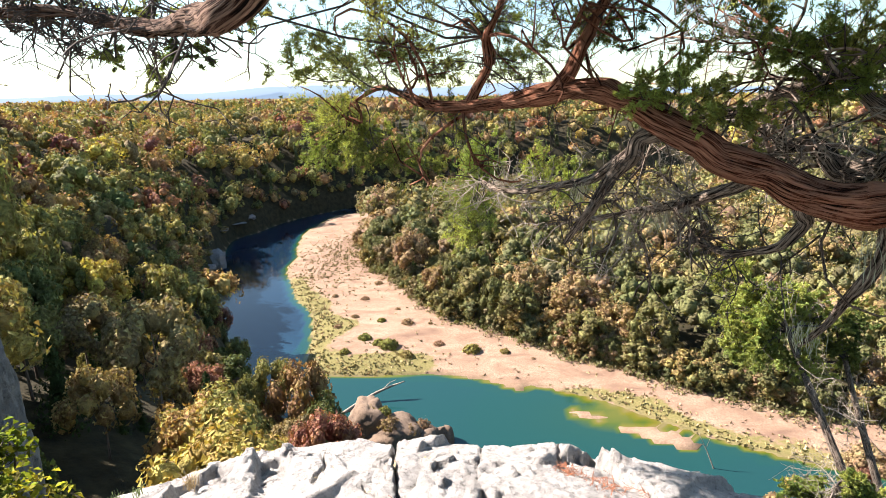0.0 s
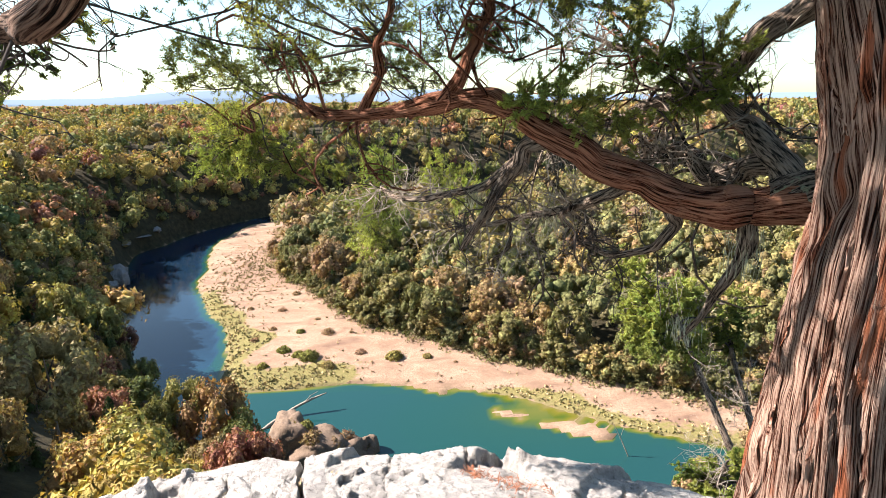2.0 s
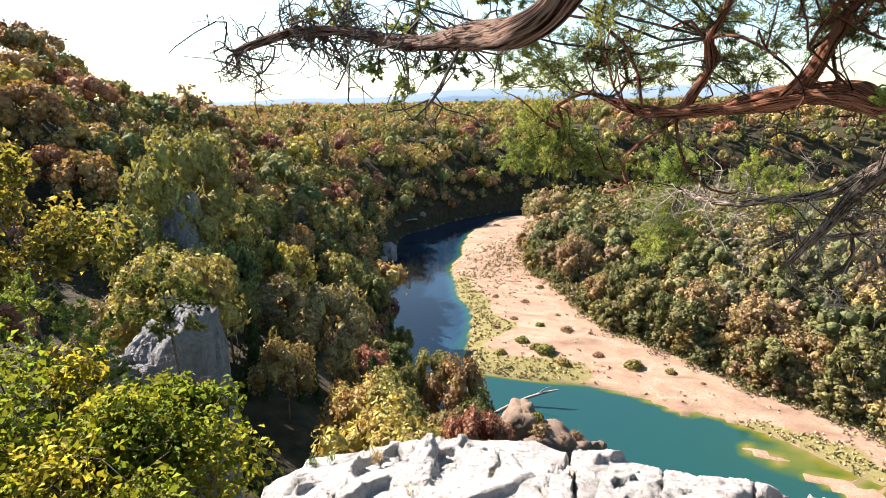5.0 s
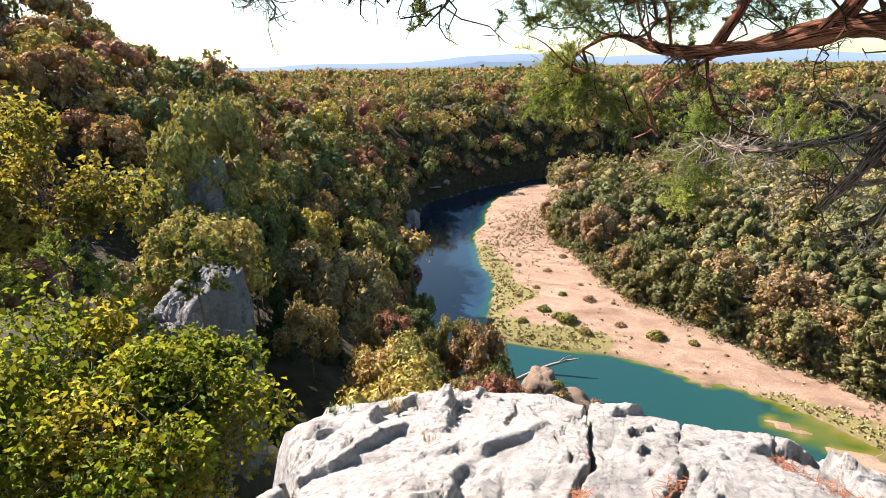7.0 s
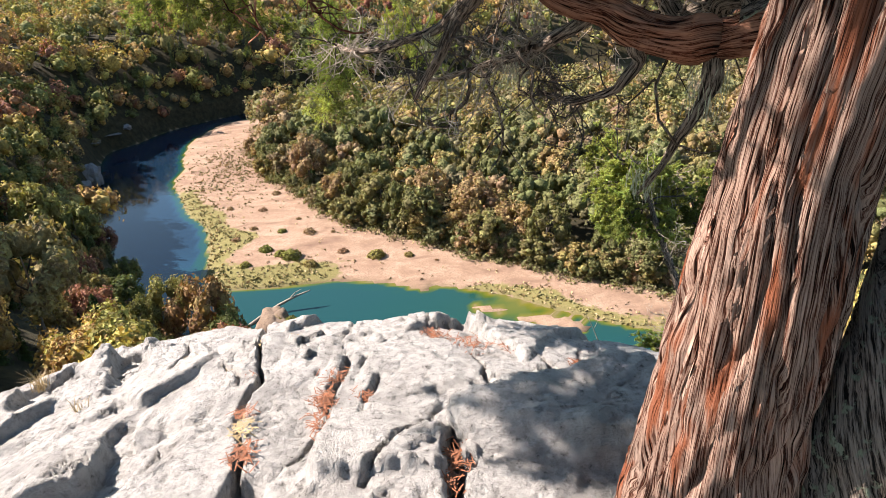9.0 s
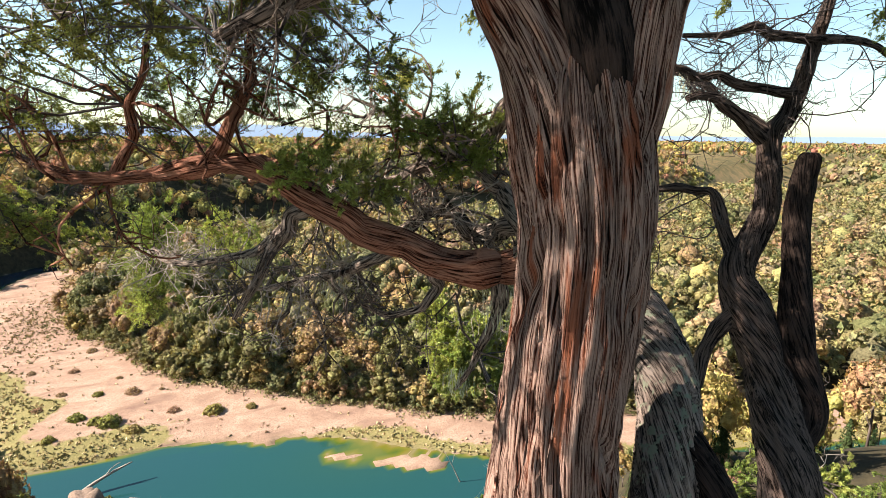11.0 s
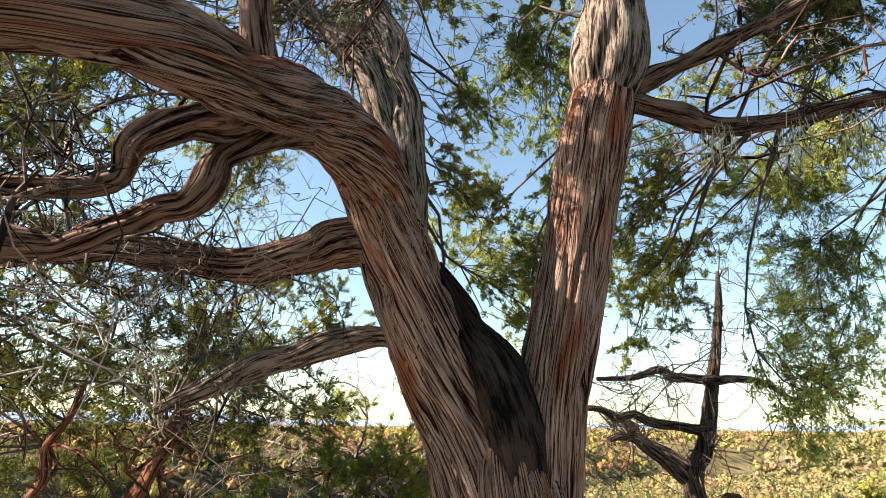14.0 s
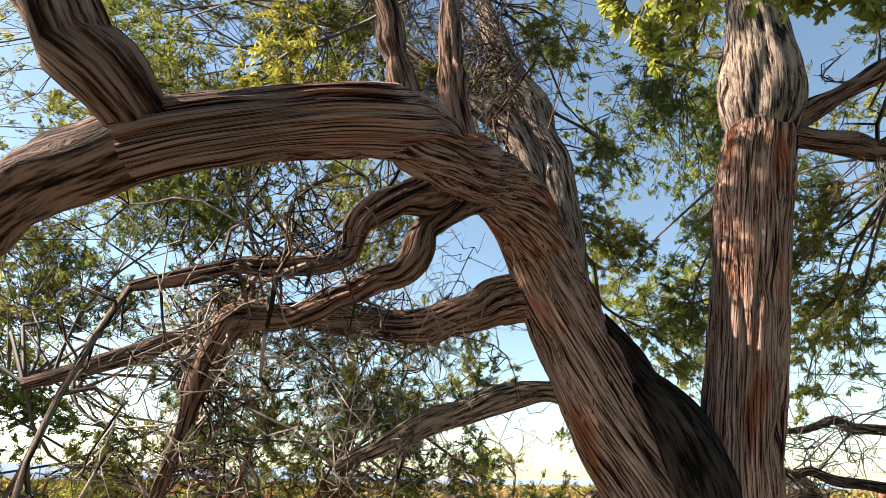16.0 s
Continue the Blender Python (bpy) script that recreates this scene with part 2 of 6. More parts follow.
def water_material():
    m, nt, b, out = material("river_water")
    d = attr(nt, "depth")
    # Blue and navy stops put the sky's and dark hill's reflection into the colour.
    col = ramp(nt, d, [(0.0, (0.15, 0.12, 0.05)), (0.05, (0.11, 0.105, 0.016)), (0.14, (0.05, 0.08, 0.013)), (0.26, (0.010, 0.05, 0.042)), (0.56, (0.008, 0.048, 0.046)), (0.72, (0.010, 0.035, 0.062)), (1.0, (0.006, 0.018, 0.036))])
    nt.links.new(col, b.inputs["Base Color"])
    b.inputs["Roughness"].default_value = 0.04
    b.inputs["IOR"].default_value = 1.33
    bump(nt, b, noise_tex(nt, coords(nt), 0.9, 3.0, 0.5), 0.06, 0.2)
    return m


WATER = water_material()


def plain_material(name, col, rough=0.8, vary=0.35, scale=8.0):
    m, nt, b, out = material(name)
    n1 = noise_tex(nt, coords(nt), scale, 5.0, 0.6)
    nt.links.new(ramp(nt, n1, [(0.3, tuple(v * (1 - vary) for v in col)), (0.7, tuple(min(1, v * (1 + vary)) for v in col))]), b.inputs["Base Color"])
    b.inputs["Roughness"].default_value = rough
    return m


NEEDLES = plain_material("dry_red_needles", (0.25, 0.09, 0.04), 0.8, 0.5, 30.0)
DEADWOOD = plain_material("bleached_dead_twigs", (0.27, 0.225, 0.18), 0.85, 0.4, 12.0)
TWIG = plain_material("dark_twigs", (0.045, 0.034, 0.028), 0.85, 0.4, 12.0)
LICHEN = plain_material("pale_hanging_lichen", (0.40, 0.40, 0.27), 0.9, 0.3, 20.0)
DRYGRASS = plain_material("dry_grass", (0.42, 0.31, 0.16), 0.8, 0.4, 6.0)

# ---- mesh helpers ----


def mesh_from(name, verts, faces, mat, smooth=False, attrs=None, uv=None):
    """A mesh from arrays: faces is (n, 3) or (n, 4)."""
    verts, faces = np.asarray(verts, np.float32), np.asarray(faces, np.int32)
    me = bpy.data.meshes.new(name)
    k = faces.shape[1]
    me.vertices.add(len(verts))
    me.vertices.foreach_set("co", verts.ravel())
    me.loops.add(faces.size)
    me.loops.foreach_set("vertex_index", faces.ravel())
    me.polygons.add(len(faces))
    me.polygons.foreach_set("loop_start", np.arange(0, faces.size, k, dtype=np.int32))
    if smooth:
        me.polygons.foreach_set("use_smooth", np.ones(len(faces), bool))
    for key, vals in (attrs or {}).items():
        me.attributes.new(key, "FLOAT", "POINT").data.foreach_set("value", np.asarray(vals, np.float32))
    if uv is not None:
        me.uv_layers.new(name="UVMap").data.foreach_set("uv", np.asarray(uv, np.float32)[faces.ravel()].ravel())
    me.update(calc_edges=True)
    me.validate()
    me.materials.append(mat)
    return me


def part(name, me, parent=None, label=""):
    ob = new(name, me)
    if parent is not None:
        ob.parent = parent
    if label:
        tagged(ob, label)
    return ob


def empty(name, place, label, category, group=""):
    ob = new(name)
    ob.location = place
    ob.empty_display_size = 0.1
    return tagged(ob, label, category, group)


def value_noise(x, y, seed=0, octaves=4, gain=0.5):
    """Smooth noise on numpy arrays, about -1 to 1."""
    r = np.random.RandomState(seed)
    table = r.rand(256, 256).astype(np.float64) * 2 - 1
    out, amp, tot = 0.0, 1.0, 0.0
    for o in range(octaves):
        xx, yy = x * 2 ** o + 17.3 * o, y * 2 ** o - 9.1 * o
        xi, yi = np.floor(xx).astype(int), np.floor(yy).astype(int)
        fx, fy = xx - xi, yy - yi
        fx, fy = fx * fx * (3 - 2 * fx), fy * fy * (3 - 2 * fy)
        g = lambda a, c: table[(xi + a) & 255, (yi + c) & 255]
        out = out + amp * (g(0, 0) * (1 - fx) * (1 - fy) + g(1, 0) * fx * (1 - fy) + g(0, 1) * (1 - fx) * fy + g(1, 1) * fx * fy)
        tot += amp
        amp *= gain
    return out / tot


def line_dist(x, y, pts):
    """The distance of points from a line of points."""
    best = np.full(x.shape, 1e9)
    for (ax, ay), (bx, by) in zip(pts[:-1], pts[1:]):
        dx, dy = bx - ax, by - ay
        s = np.clip(((x - ax) * dx + (y - ay) * dy) / (dx * dx + dy * dy + 1e-12), 0, 1)
        best = np.minimum(best, np.hypot(x - ax - s * dx, y - ay - s * dy))
    return best


def inside(x, y, pts):
    res = np.zeros(x.shape, bool)
    for (ax, ay), (bx, by) in zip(pts, pts[1:] + pts[:1]):
        if ay == by:
            continue
        res ^= ((ay > y) != (by > y)) & (x < (bx - ax) * (y - ay) / (by - ay) + ax)
    return res


def rounded(pts, n=5):
    """A smooth line through points."""
    out = []
    p = [Vector(q) for q in pts]
    for i in range(len(p) - 1):
        a, b, c, d = p[max(i - 1, 0)], p[i], p[i + 1], p[min(i + 2, len(p) - 1)]
        for k in range(n):
            t = k / n
            out.append(0.5 * ((2 * b) + (c - a) * t + (2 * a - 5 * b + 4 * c - d) * t * t + (3 * b - 3 * c + d - a) * t ** 3))
    out.append(p[-1])
    return out


def smooth01(v, lo, hi):
    s = np.clip((v - lo) / (hi - lo), 0, 1)
    return s * s * (3 - 2 * s)

# ---- the valley: one ground sheet, the river ----
RIVER = -43.0
BANK = [(3000, 1300), (700, 480), (260, 330), (90, 305), (10, 280), (-30, 255), (-49, 236), (-67, 211), (-73, 191), (-77, 177), (-66, 141), (-58, 124),
        (-44, 97), (-32, 79), (-23, 66), (-6, 47), (16, 43), (34, 55), (60, 49), (120, 30), (260, -20), (700, -160), (3000, -900)]
SHORE = [(3000, 1250), (700, 450), (260, 302), (90, 280), (20, 262), (-25, 240), (-47, 224), (-53, 218), (-56, 202), (-57, 189), (-54, 170), (-51, 160), (-50, 147), (-45, 135),
         (-40, 123), (-35, 116), (-31, 102), (-30, 97), (-28, 89), (-22, 87), (-12, 87.5), (-6, 88), (2, 86), (8, 82.6), (9, 84.5), (15, 82.3), (21, 79.4), (25, 76), (33, 70), (45, 64), (65, 58), (120, 42), (260, -8), (700, -140), (3000, -860)]
EDGE = [(-34, 173), (-26, 149), (-19, 139), (-9, 119), (2, 108), (13, 101), (18, 96), (26, 91), (33, 86), (40, 82), (47, 78), (57, 74), (80, 66), (120, 55), (260, 12), (700, -110)]
BANK_L = [tuple(v) for v in rounded([(*p, 0) for p in BANK], 4)]
BANK_L = [(v[0], v[1]) for v in BANK_L]
SHORE_L = [(v[0], v[1]) for v in rounded([(*p, 0) for p in SHORE], 3)]
WOOD_L = [(3000, 1200), (700, 440), (260, 290), (90, 268), (20, 250), (-22, 228), (-38, 205)] + EDGE + [(3000, -800)]
ISLES = [(17.2, 76.0, 3.2, 1.2), (26.5, 70.5, 5.0, 2.2), (22.0, 72.0, 2.0, 0.8)]
CLEARING = [(-3.6, 1.2), (-3.0, 3.2), (-2.0, 3.7), (0, 3.9), (1.8, 3.5), (3.0, 2.6), (5.0, 1.0), (12, -4), (10, -30), (-12, -30), (-7, -3)]


SPUR = [(-34, 0), (-19, 3), (-15.5, 9), (-15.2, 12.5), (-18, 14), (-34, 12)]


def land(x, y):
    """Height of the ground, and the distances it is made from."""
    valley = inside(x, y, BANK_L)
    bar = inside(x, y, SHORE_L)
    d_bank, d_shore = line_dist(x, y, BANK_L), line_dist(x, y, SHORE_L)
    d_wood = line_dist(x, y, WOOD_L)
    wood = inside(x, y, WOOD_L)
    n_big = value_noise(x / 90, y / 90, 3, 3)
    n_mid = value_noise(x / 18, y / 18, 5, 3)
    dist = np.hypot(x, y)
    # hill
    top = -12.5 + 4 * n_big + 34 * np.exp(-(((x + 98) / 32) ** 2 + ((y - 60) / 32) ** 2)) + 17 * np.exp(-(((x + 108) / 34) ** 2 + ((y - 118) / 52) ** 2)) - 4 * smooth01(dist, 400, 1200)
    rise = 4.5 * smooth01(d_bank, 0, 3) + 1.08 * np.maximum(d_bank - 1.5, 0) + (2.6 * n_mid + 5 * value_noise(x / 33, y / 33, 61, 2)) * smooth01(d_bank, 2, 14)
    room = np.maximum(top - RIVER, 5)
    hill = RIVER + room * np.tanh(np.maximum(rise, 0) / room) + 1.2 * n_mid * smooth01(d_bank, 30, 60)
    # the knoll with the ledge on which one stands
    d_clear = np.where(inside(x, y, CLEARING), 0, line_dist(x, y, CLEARING + CLEARING[:1]))
    knoll = -0.9 - 2.4 * d_clear - 0.5 * np.abs(n_mid)
    d_spur = np.where(inside(x, y, SPUR), 0, line_dist(x, y, SPUR + SPUR[:1]))
    spur = -5.2 - 1.9 * d_spur - 1.2 * np.abs(n_mid)
    hill = np.maximum(np.maximum(hill, knoll), spur)
    # bar and floodplain
    plain = RIVER + 0.10 * np.minimum(d_shore, 4) + 0.03 * np.minimum(d_shore, 40) + 0.12 * value_noise(x / 7, y / 7, 8, 3) * smooth01(d_shore, 0, 5)
    plain = plain + 36 * smooth01(dist + 200 * n_big, 500, 1700) + 4 * n_big * smooth01(dist, 250, 500)
    isle = np.zeros(x.shape)
    for ix, iy, a, b in ISLES:
        isle = np.maximum(isle, 1 - ((x - ix) * 0.9 + (y - iy) * -0.43) ** 2 / a ** 2 - ((x - ix) * 0.43 + (y - iy) * 0.9) ** 2 / b ** 2)
    shoal = np.exp(-(((x - 21) / 11) ** 2 + ((y - 76) / 7) ** 2)) * 0.85
    bed = RIVER - np.minimum(2.2, 0.05 + 1.5 * np.minimum(d_bank * 1.6, d_shore)) * (1 - shoal)
    bed = np.where(isle > 0, RIVER + 0.25 * np.sqrt(np.maximum(isle, 0)), bed)
    h = np.where(valley, np.where(bar, plain, bed), hill)
    return h, valley, bar, wood, d_bank, d_shore, d_wood, isle


def spaced(lo, hi, step, far_lo, far_hi, grow=1.13):
    core = list(np.arange(lo, hi + step / 2, step))
    s, a = step, core[-1]
    while a < far_hi:
        s *= grow
        a += s
        core.append(a)
    s, a = step, core[0]
    while a > far_lo:
        s *= grow
        a -= s
        core.insert(0, a)
    return np.array(core)


def grid_faces(nx, ny):
    i = np.arange(nx * ny).reshape(ny, nx)
    return np.stack([i[:-1, :-1], i[:-1, 1:], i[1:, 1:], i[1:, :-1]], -1).reshape(-1, 4)


def build_ground():
    xs, ys = spaced(-84, 74, 1.25, -3600, 3600), spaced(48, 232, 1.25, -3000, 4200)
    x, y = [g.ravel() for g in np.meshgrid(xs, ys)]
    h, valley, bar, wood, d_bank, d_shore, d_wood, isle = land(x, y)
    gravel = ((bar & ~(wood & (d_wood > 3))) | (valley & ~bar)).astype(float)
    gravel = gravel * (np.hypot(x, y) < 380)
    n = value_noise(x / 9, y / 9, 12, 3)
    grass = np.where(bar, smooth01(9 - d_shore + 6 * n, 0, 7) * smooth01(150 - y, 0, 30) * smooth01(-2 - x, 0, 12), 0) * 1.9
    grass = np.maximum(grass, np.where(bar, smooth01(4 - d_wood + 4 * n, 0, 5) * 0.6, 0))
    grass = np.maximum(grass, np.where(bar & (x > 14) & (y < 84), smooth01(6 - d_shore + 2 * n, 0, 4), 0))
    scrub = np.where(bar, np.exp(-(((x + 36) / 9) ** 2 + ((y - 158) / 24) ** 2)) + 0.6 * smooth01(9 - d_wood + 4 * n, 0, 8), 0)
    wet = np.where(valley, smooth01(RIVER + 0.22 - h, 0, 0.18), 0)
    me = mesh_from("ground", np.stack([x, y, h], 1), grid_faces(len(xs), len(ys)), GROUND, True, dict(gravel=gravel, grass=grass, scrub=scrub, wet=wet, far=smooth01(np.hypot(x, y), 320, 520)))
    tagged(part("ground", me), "valley ground with gravel bar, dry grass and forest floor", "ground", kind="structure")


def build_river():
    xs, ys = spaced(-84, 74, 1.6, -90, 1500, 1.3), spaced(44, 300, 1.6, -400, 700, 1.3)
    x, y = [g.ravel() for g in np.meshgrid(xs, ys)]
    h, valley, bar, wood, d_bank, d_shore, d_wood, isle = land(x, y)
    f = grid_faces(len(xs), len(ys))
    keep = (h[f] < RIVER + 0.4).any(1) & valley[f].any(1)
    # Raised upstream beyond real depth, to reach the painted reflection colours.
    depth = np.clip((RIVER - h) / 2.2, 0, 1) * (0.58 + 0.42 * smooth01(y, 88, 112))
    me = mesh_from("river", np.stack([x, y, np.full(x.shape, RIVER)], 1), f[keep], WATER, True, dict(depth=depth))
    tagged(part("river", me), "calm teal green river with yellow-green shallows", "river", kind="structure")


build_ground()
build_river()

# ---- woods ----
RS = np.random.RandomState(7)


def leaf_cards(centre, normal, size, rs, corners=4, slim=0.75):
    """Small leaf clumps: one three- or four-cornered leaf at each place, facing about its normal."""
    n = len(centre)
    normal = normal / (np.linalg.norm(normal, axis=1, keepdims=True) + 1e-9)
    up = rs.normal(size=(n, 3))
    u = np.cross(normal, up)
    u /= np.linalg.norm(u, axis=1, keepdims=True) + 1e-9
    v = np.cross(normal, u)
    s = np.asarray(size).reshape(-1, 1) * np.ones((n, 1))
    if corners == 3:
        c = [centre + u * s * 0.62, centre - u * s * 0.40 + v * s * 0.5 * slim, centre - u * s * 0.40 - v * s * 0.5 * slim]
    else:
        bend = normal * s * 0.16
        c = [centre + u * s * 0.6 - bend, centre + v * s * 0.42 * slim + bend, centre - u * s * 0.6 - bend, centre - v * s * 0.42 * slim + bend]
    return np.stack(c, 1).reshape(-1, 3), np.arange(n * corners).reshape(n, corners)


def crown_points(n, rs, conifer=False, lobes=18, low=0.3):
    """Places and outward ways of leaves in a crown of height 1 and radius about 0.5: lobes over a dome, or tiers of a cone."""
    if conifer:
        core = None
        z = rs.rand(n) ** 1.35
        a = rs.rand(n) * 2 * math.pi
        tier = 0.82 + 0.18 * np.sin(z * 40 + 3 * np.sin(a * 2 + 1))
        lump = 0.85 + 0.25 * np.sin(a * 3 + z * 9) * np.sin(a * 5 - z * 13)
        r = 0.5 * (1 - z) ** 0.8 * tier * lump * (0.62 + 0.38 * np.sqrt(rs.rand(n))) + 0.012
        p = np.stack([r * np.cos(a), r * np.sin(a), 0.04 + z * 0.96], 1)
        w = np.stack([np.cos(a), np.sin(a), np.full(n, 0.6)], 1)
    else:
        k = np.arange(lobes)
        up = 1 - 1.35 * (k + 0.5) / lobes
        a = k * 2.39996 + rs.rand() * 6.28 + 0.5 * rs.normal(size=lobes)
        flat = np.sqrt(np.maximum(1 - up ** 2, 0))
        c = np.stack([flat * np.cos(a), flat * np.sin(a), up], 1)
        out = c.copy()
        c = c * rs.uniform(0.82, 1.12, (lobes, 1))
        mid = 0.5 * (low + 0.92)
        c = c * np.array([0.33, 0.33, (0.84 - low) * 0.5]) + np.array([0, 0, mid])
        rad = rs.uniform(0.10, 0.165, lobes)
        i = rs.randint(lobes, size=n)
        d = rs.normal(size=(n, 3))
        d = d / np.linalg.norm(d, axis=1, keepdims=True) + 0.75 * out[i] + np.array([0, 0, 0.25])
        d /= np.linalg.norm(d, axis=1, keepdims=True)
        p = c[i] + d * (rad[i] * (0.84 + 0.28 * rs.rand(n) + 0.10 * rs.normal(size=n)))[:, None]
        w = d
        core = (c, rad)
    return p, w / (np.linalg.norm(w, axis=1, keepdims=True) + 1e-9) + 0.5 * rs.normal(size=(n, 3)), core


def ball(level):
    bm = bmesh.new()
    bmesh.ops.create_icosphere(bm, subdivisions=level, radius=1.0)
    v, f = np.array([q.co for q in bm.verts]), np.array([[q.index for q in p.verts] for p in bm.faces])
    bm.free()
    return v, f


BALL = ball(1)


def crown_heart(core, rs, most=99, full=0.55):
    """The dense uneven inner mass of a crown, lobe by lobe (or tier by tier), in triangles."""
    vv, ff, b = [], [], 0
    if core is None:
        for k in range(4):
            a = np.arange(6) * math.pi / 3 + k
            z, r = 0.06 + 0.2 * k, 0.24 * (1 - 0.21 * k) * (0.7 + 0.4 * rs.rand(6))
            vv.append(np.concatenate([np.stack([r * np.cos(a), r * np.sin(a), z + 0.05 * rs.rand(6)], 1), [[0, 0, z + 0.36]]]))
            ff.append(np.stack([b + np.arange(6), b + (np.arange(6) + 1) % 6, np.full(6, b + 6)], 1))
            b += 7
    else:
        for c, r in list(zip(*core))[:most]:
            vv.append(c + BALL[0] * r * full * (0.8 + 0.4 * rs.rand(len(BALL[0]), 1)))
            ff.append(BALL[1] + b)
            b += len(BALL[0])
    return np.concatenate(vv), np.concatenate(ff)


def stem_mesh(lines, sides=6):
    """Tapered round stems along lines of (x, y, z, radius)."""
    verts, faces, uvs, base = [], [], [], 0
    for line in lines:
        p = np.array([q[:3] for q in line], float)
        r = np.array([q[3] for q in line], float)
        t = np.gradient(p, axis=0)
        t /= np.linalg.norm(t, axis=1, keepdims=True) + 1e-9
        ref = np.array([0.31, 0.95, 0.05]) if abs(t[0, 2]) > 0.8 else np.array([0, 0, 1.0])
        u = np.cross(t[0], ref)
        u /= np.linalg.norm(u)
        rings, length = [], 0.0
        for k in range(len(p)):
            u = u - t[k] * (u @ t[k])
            u /= np.linalg.norm(u) + 1e-9
            v = np.cross(t[k], u)
            a = np.arange(sides) * 2 * math.pi / sides
            rings.append(p[k] + r[k] * (np.cos(a)[:, None] * u + np.sin(a)[:, None] * v))
            if k:
                length += np.linalg.norm(p[k] - p[k - 1])
            uvs.append(np.stack([np.abs(a / math.pi - 1) * r[0] * 3, np.full(sides, length)], 1))
        verts.append(np.concatenate(rings))
        i = base + np.arange(len(p) * sides).reshape(len(p), sides)
        j = np.roll(i, -1, axis=1)
        faces.append(np.stack([i[:-1], j[:-1], j[1:], i[1:]], -1).reshape(-1, 4))
        base += len(p) * sides
    return np.concatenate(verts), np.concatenate(faces), np.concatenate(uvs)


def tree_proto(name, label, category, rs, leaves, size, mat, conifer=False, low=0.3):
    """One tree of height 1: trunk, limbs and crown."""
    thing = empty(name, (0, 0, 0), label, category)
    lines = [[(0, 0, -0.06, 0.022), (0.01 * rs.randn(), 0.01 * rs.randn(), 0.3, 0.016), (0.02 * rs.randn(), 0.02 * rs.randn(), 0.62, 0.009), (0, 0, 0.85, 0.003)]]
    for k in range(0 if conifer else 5):
        a, z = rs.rand() * 6.28, 0.25 + 0.4 * rs.rand()
        q = 0.22 + 0.15 * rs.rand()
        lines.append([(0, 0, z, 0.008), (q * 0.5 * math.cos(a), q * 0.5 * math.sin(a), z + 0.1, 0.005), (q * math.cos(a + 0.3), q * math.sin(a + 0.3), z + 0.24, 0.0015)])
    v, f, uv = stem_mesh(lines, 4)
    part("trunk", mesh_from("trunk", v, f, BARK_FAR, True, uv=uv), thing)
    p, w, core = crown_points(leaves, rs, conifer, 20, low)
    v, f = leaf_cards(p, w, size * (0.6 + 0.8 * rs.rand(leaves)), rs, 3, 0.95)
    hv, hf = crown_heart(core, rs, 99, 0.76)
    f = np.concatenate([f, hf + len(v)])
    part("crown", mesh_from("crown", np.concatenate([v, hv]), f, mat), thing)
    return thing


def sight(x, y, top):
    """Whether a tree top stays out of the view over the ledge to the river."""
    az, dist = np.degrees(np.arctan2(x, y)), np.hypot(x, y)
    el = np.degrees(np.arctan2(top - 2.4, dist))
    open_view = (az > -21.5) & (az < 62) & (y < 75) & (x < 60)
    low = np.where(az < -17.5, -24.0, np.where(az < -14, -27.0, np.where(az < 26, -35, np.where(az < 45, -26, -14))))
    return ~open_view | (el < low)


def scatter(x0, x1, y0, y1, step):
    gx, gy = [g.ravel() for g in np.meshgrid(np.arange(x0, x1, step), np.arange(y0, y1, step))]
    gx = gx + RS.uniform(-0.48, 0.48, gx.shape) * step
    gy = gy + RS.uniform(-0.48, 0.48, gy.shape) * step
    return gx, gy


def wood_trees(x0, x1, y0, y1, step, small=1.0):
    """Trees on the hill and the floodplain, in a stretch of the plan."""
    x, y = scatter(x0, x1, y0, y1, step)
    h, valley, bar, wood, d_bank, d_shore, d_wood, isle = land(x, y)
    on_hill = ~valley & (d_bank > 1.5)
    on_plain = bar & wood & (d_wood > 0.5)
    way = np.degrees(np.arctan2(x, y))
    thin = np.where(on_hill & (d_bank > 62) & (h < 4), 0.8, 1.0)
    ok = (on_hill | on_plain) & (np.hypot(x, y) > 24) & (way > -68) & (way < 82) & (RS.rand(len(x)) < thin)
    x, y, h, hilly = x[ok], y[ok], h[ok], on_hill[ok]
    high = np.where(hilly, RS.uniform(5.5, 10.5, x.shape), RS.uniform(8.0, 13.5, x.shape))
    con = RS.rand(len(x)) < np.where(hilly, 0.30, 0.06)
    high = np.where(con, high * 0.85, high)
    high = high * small * np.clip(1 + 0.35 * value_noise(x / 14, y / 14, 23, 2), 0.6, 1.5)
    ok = sight(x, y, h + high)
    return [a[ok] for a in (x, y, h, high, con, hilly)]


def tint_of(x, y, hilly, con):
    n = value_noise(x / 35, y / 35, 21, 2)
    t = np.clip(RS.rand(len(x)) * 0.92 + 0.12 * n, 0, 0.95)
    return np.where(con, np.where(hilly, 0.99, 0.97), t)


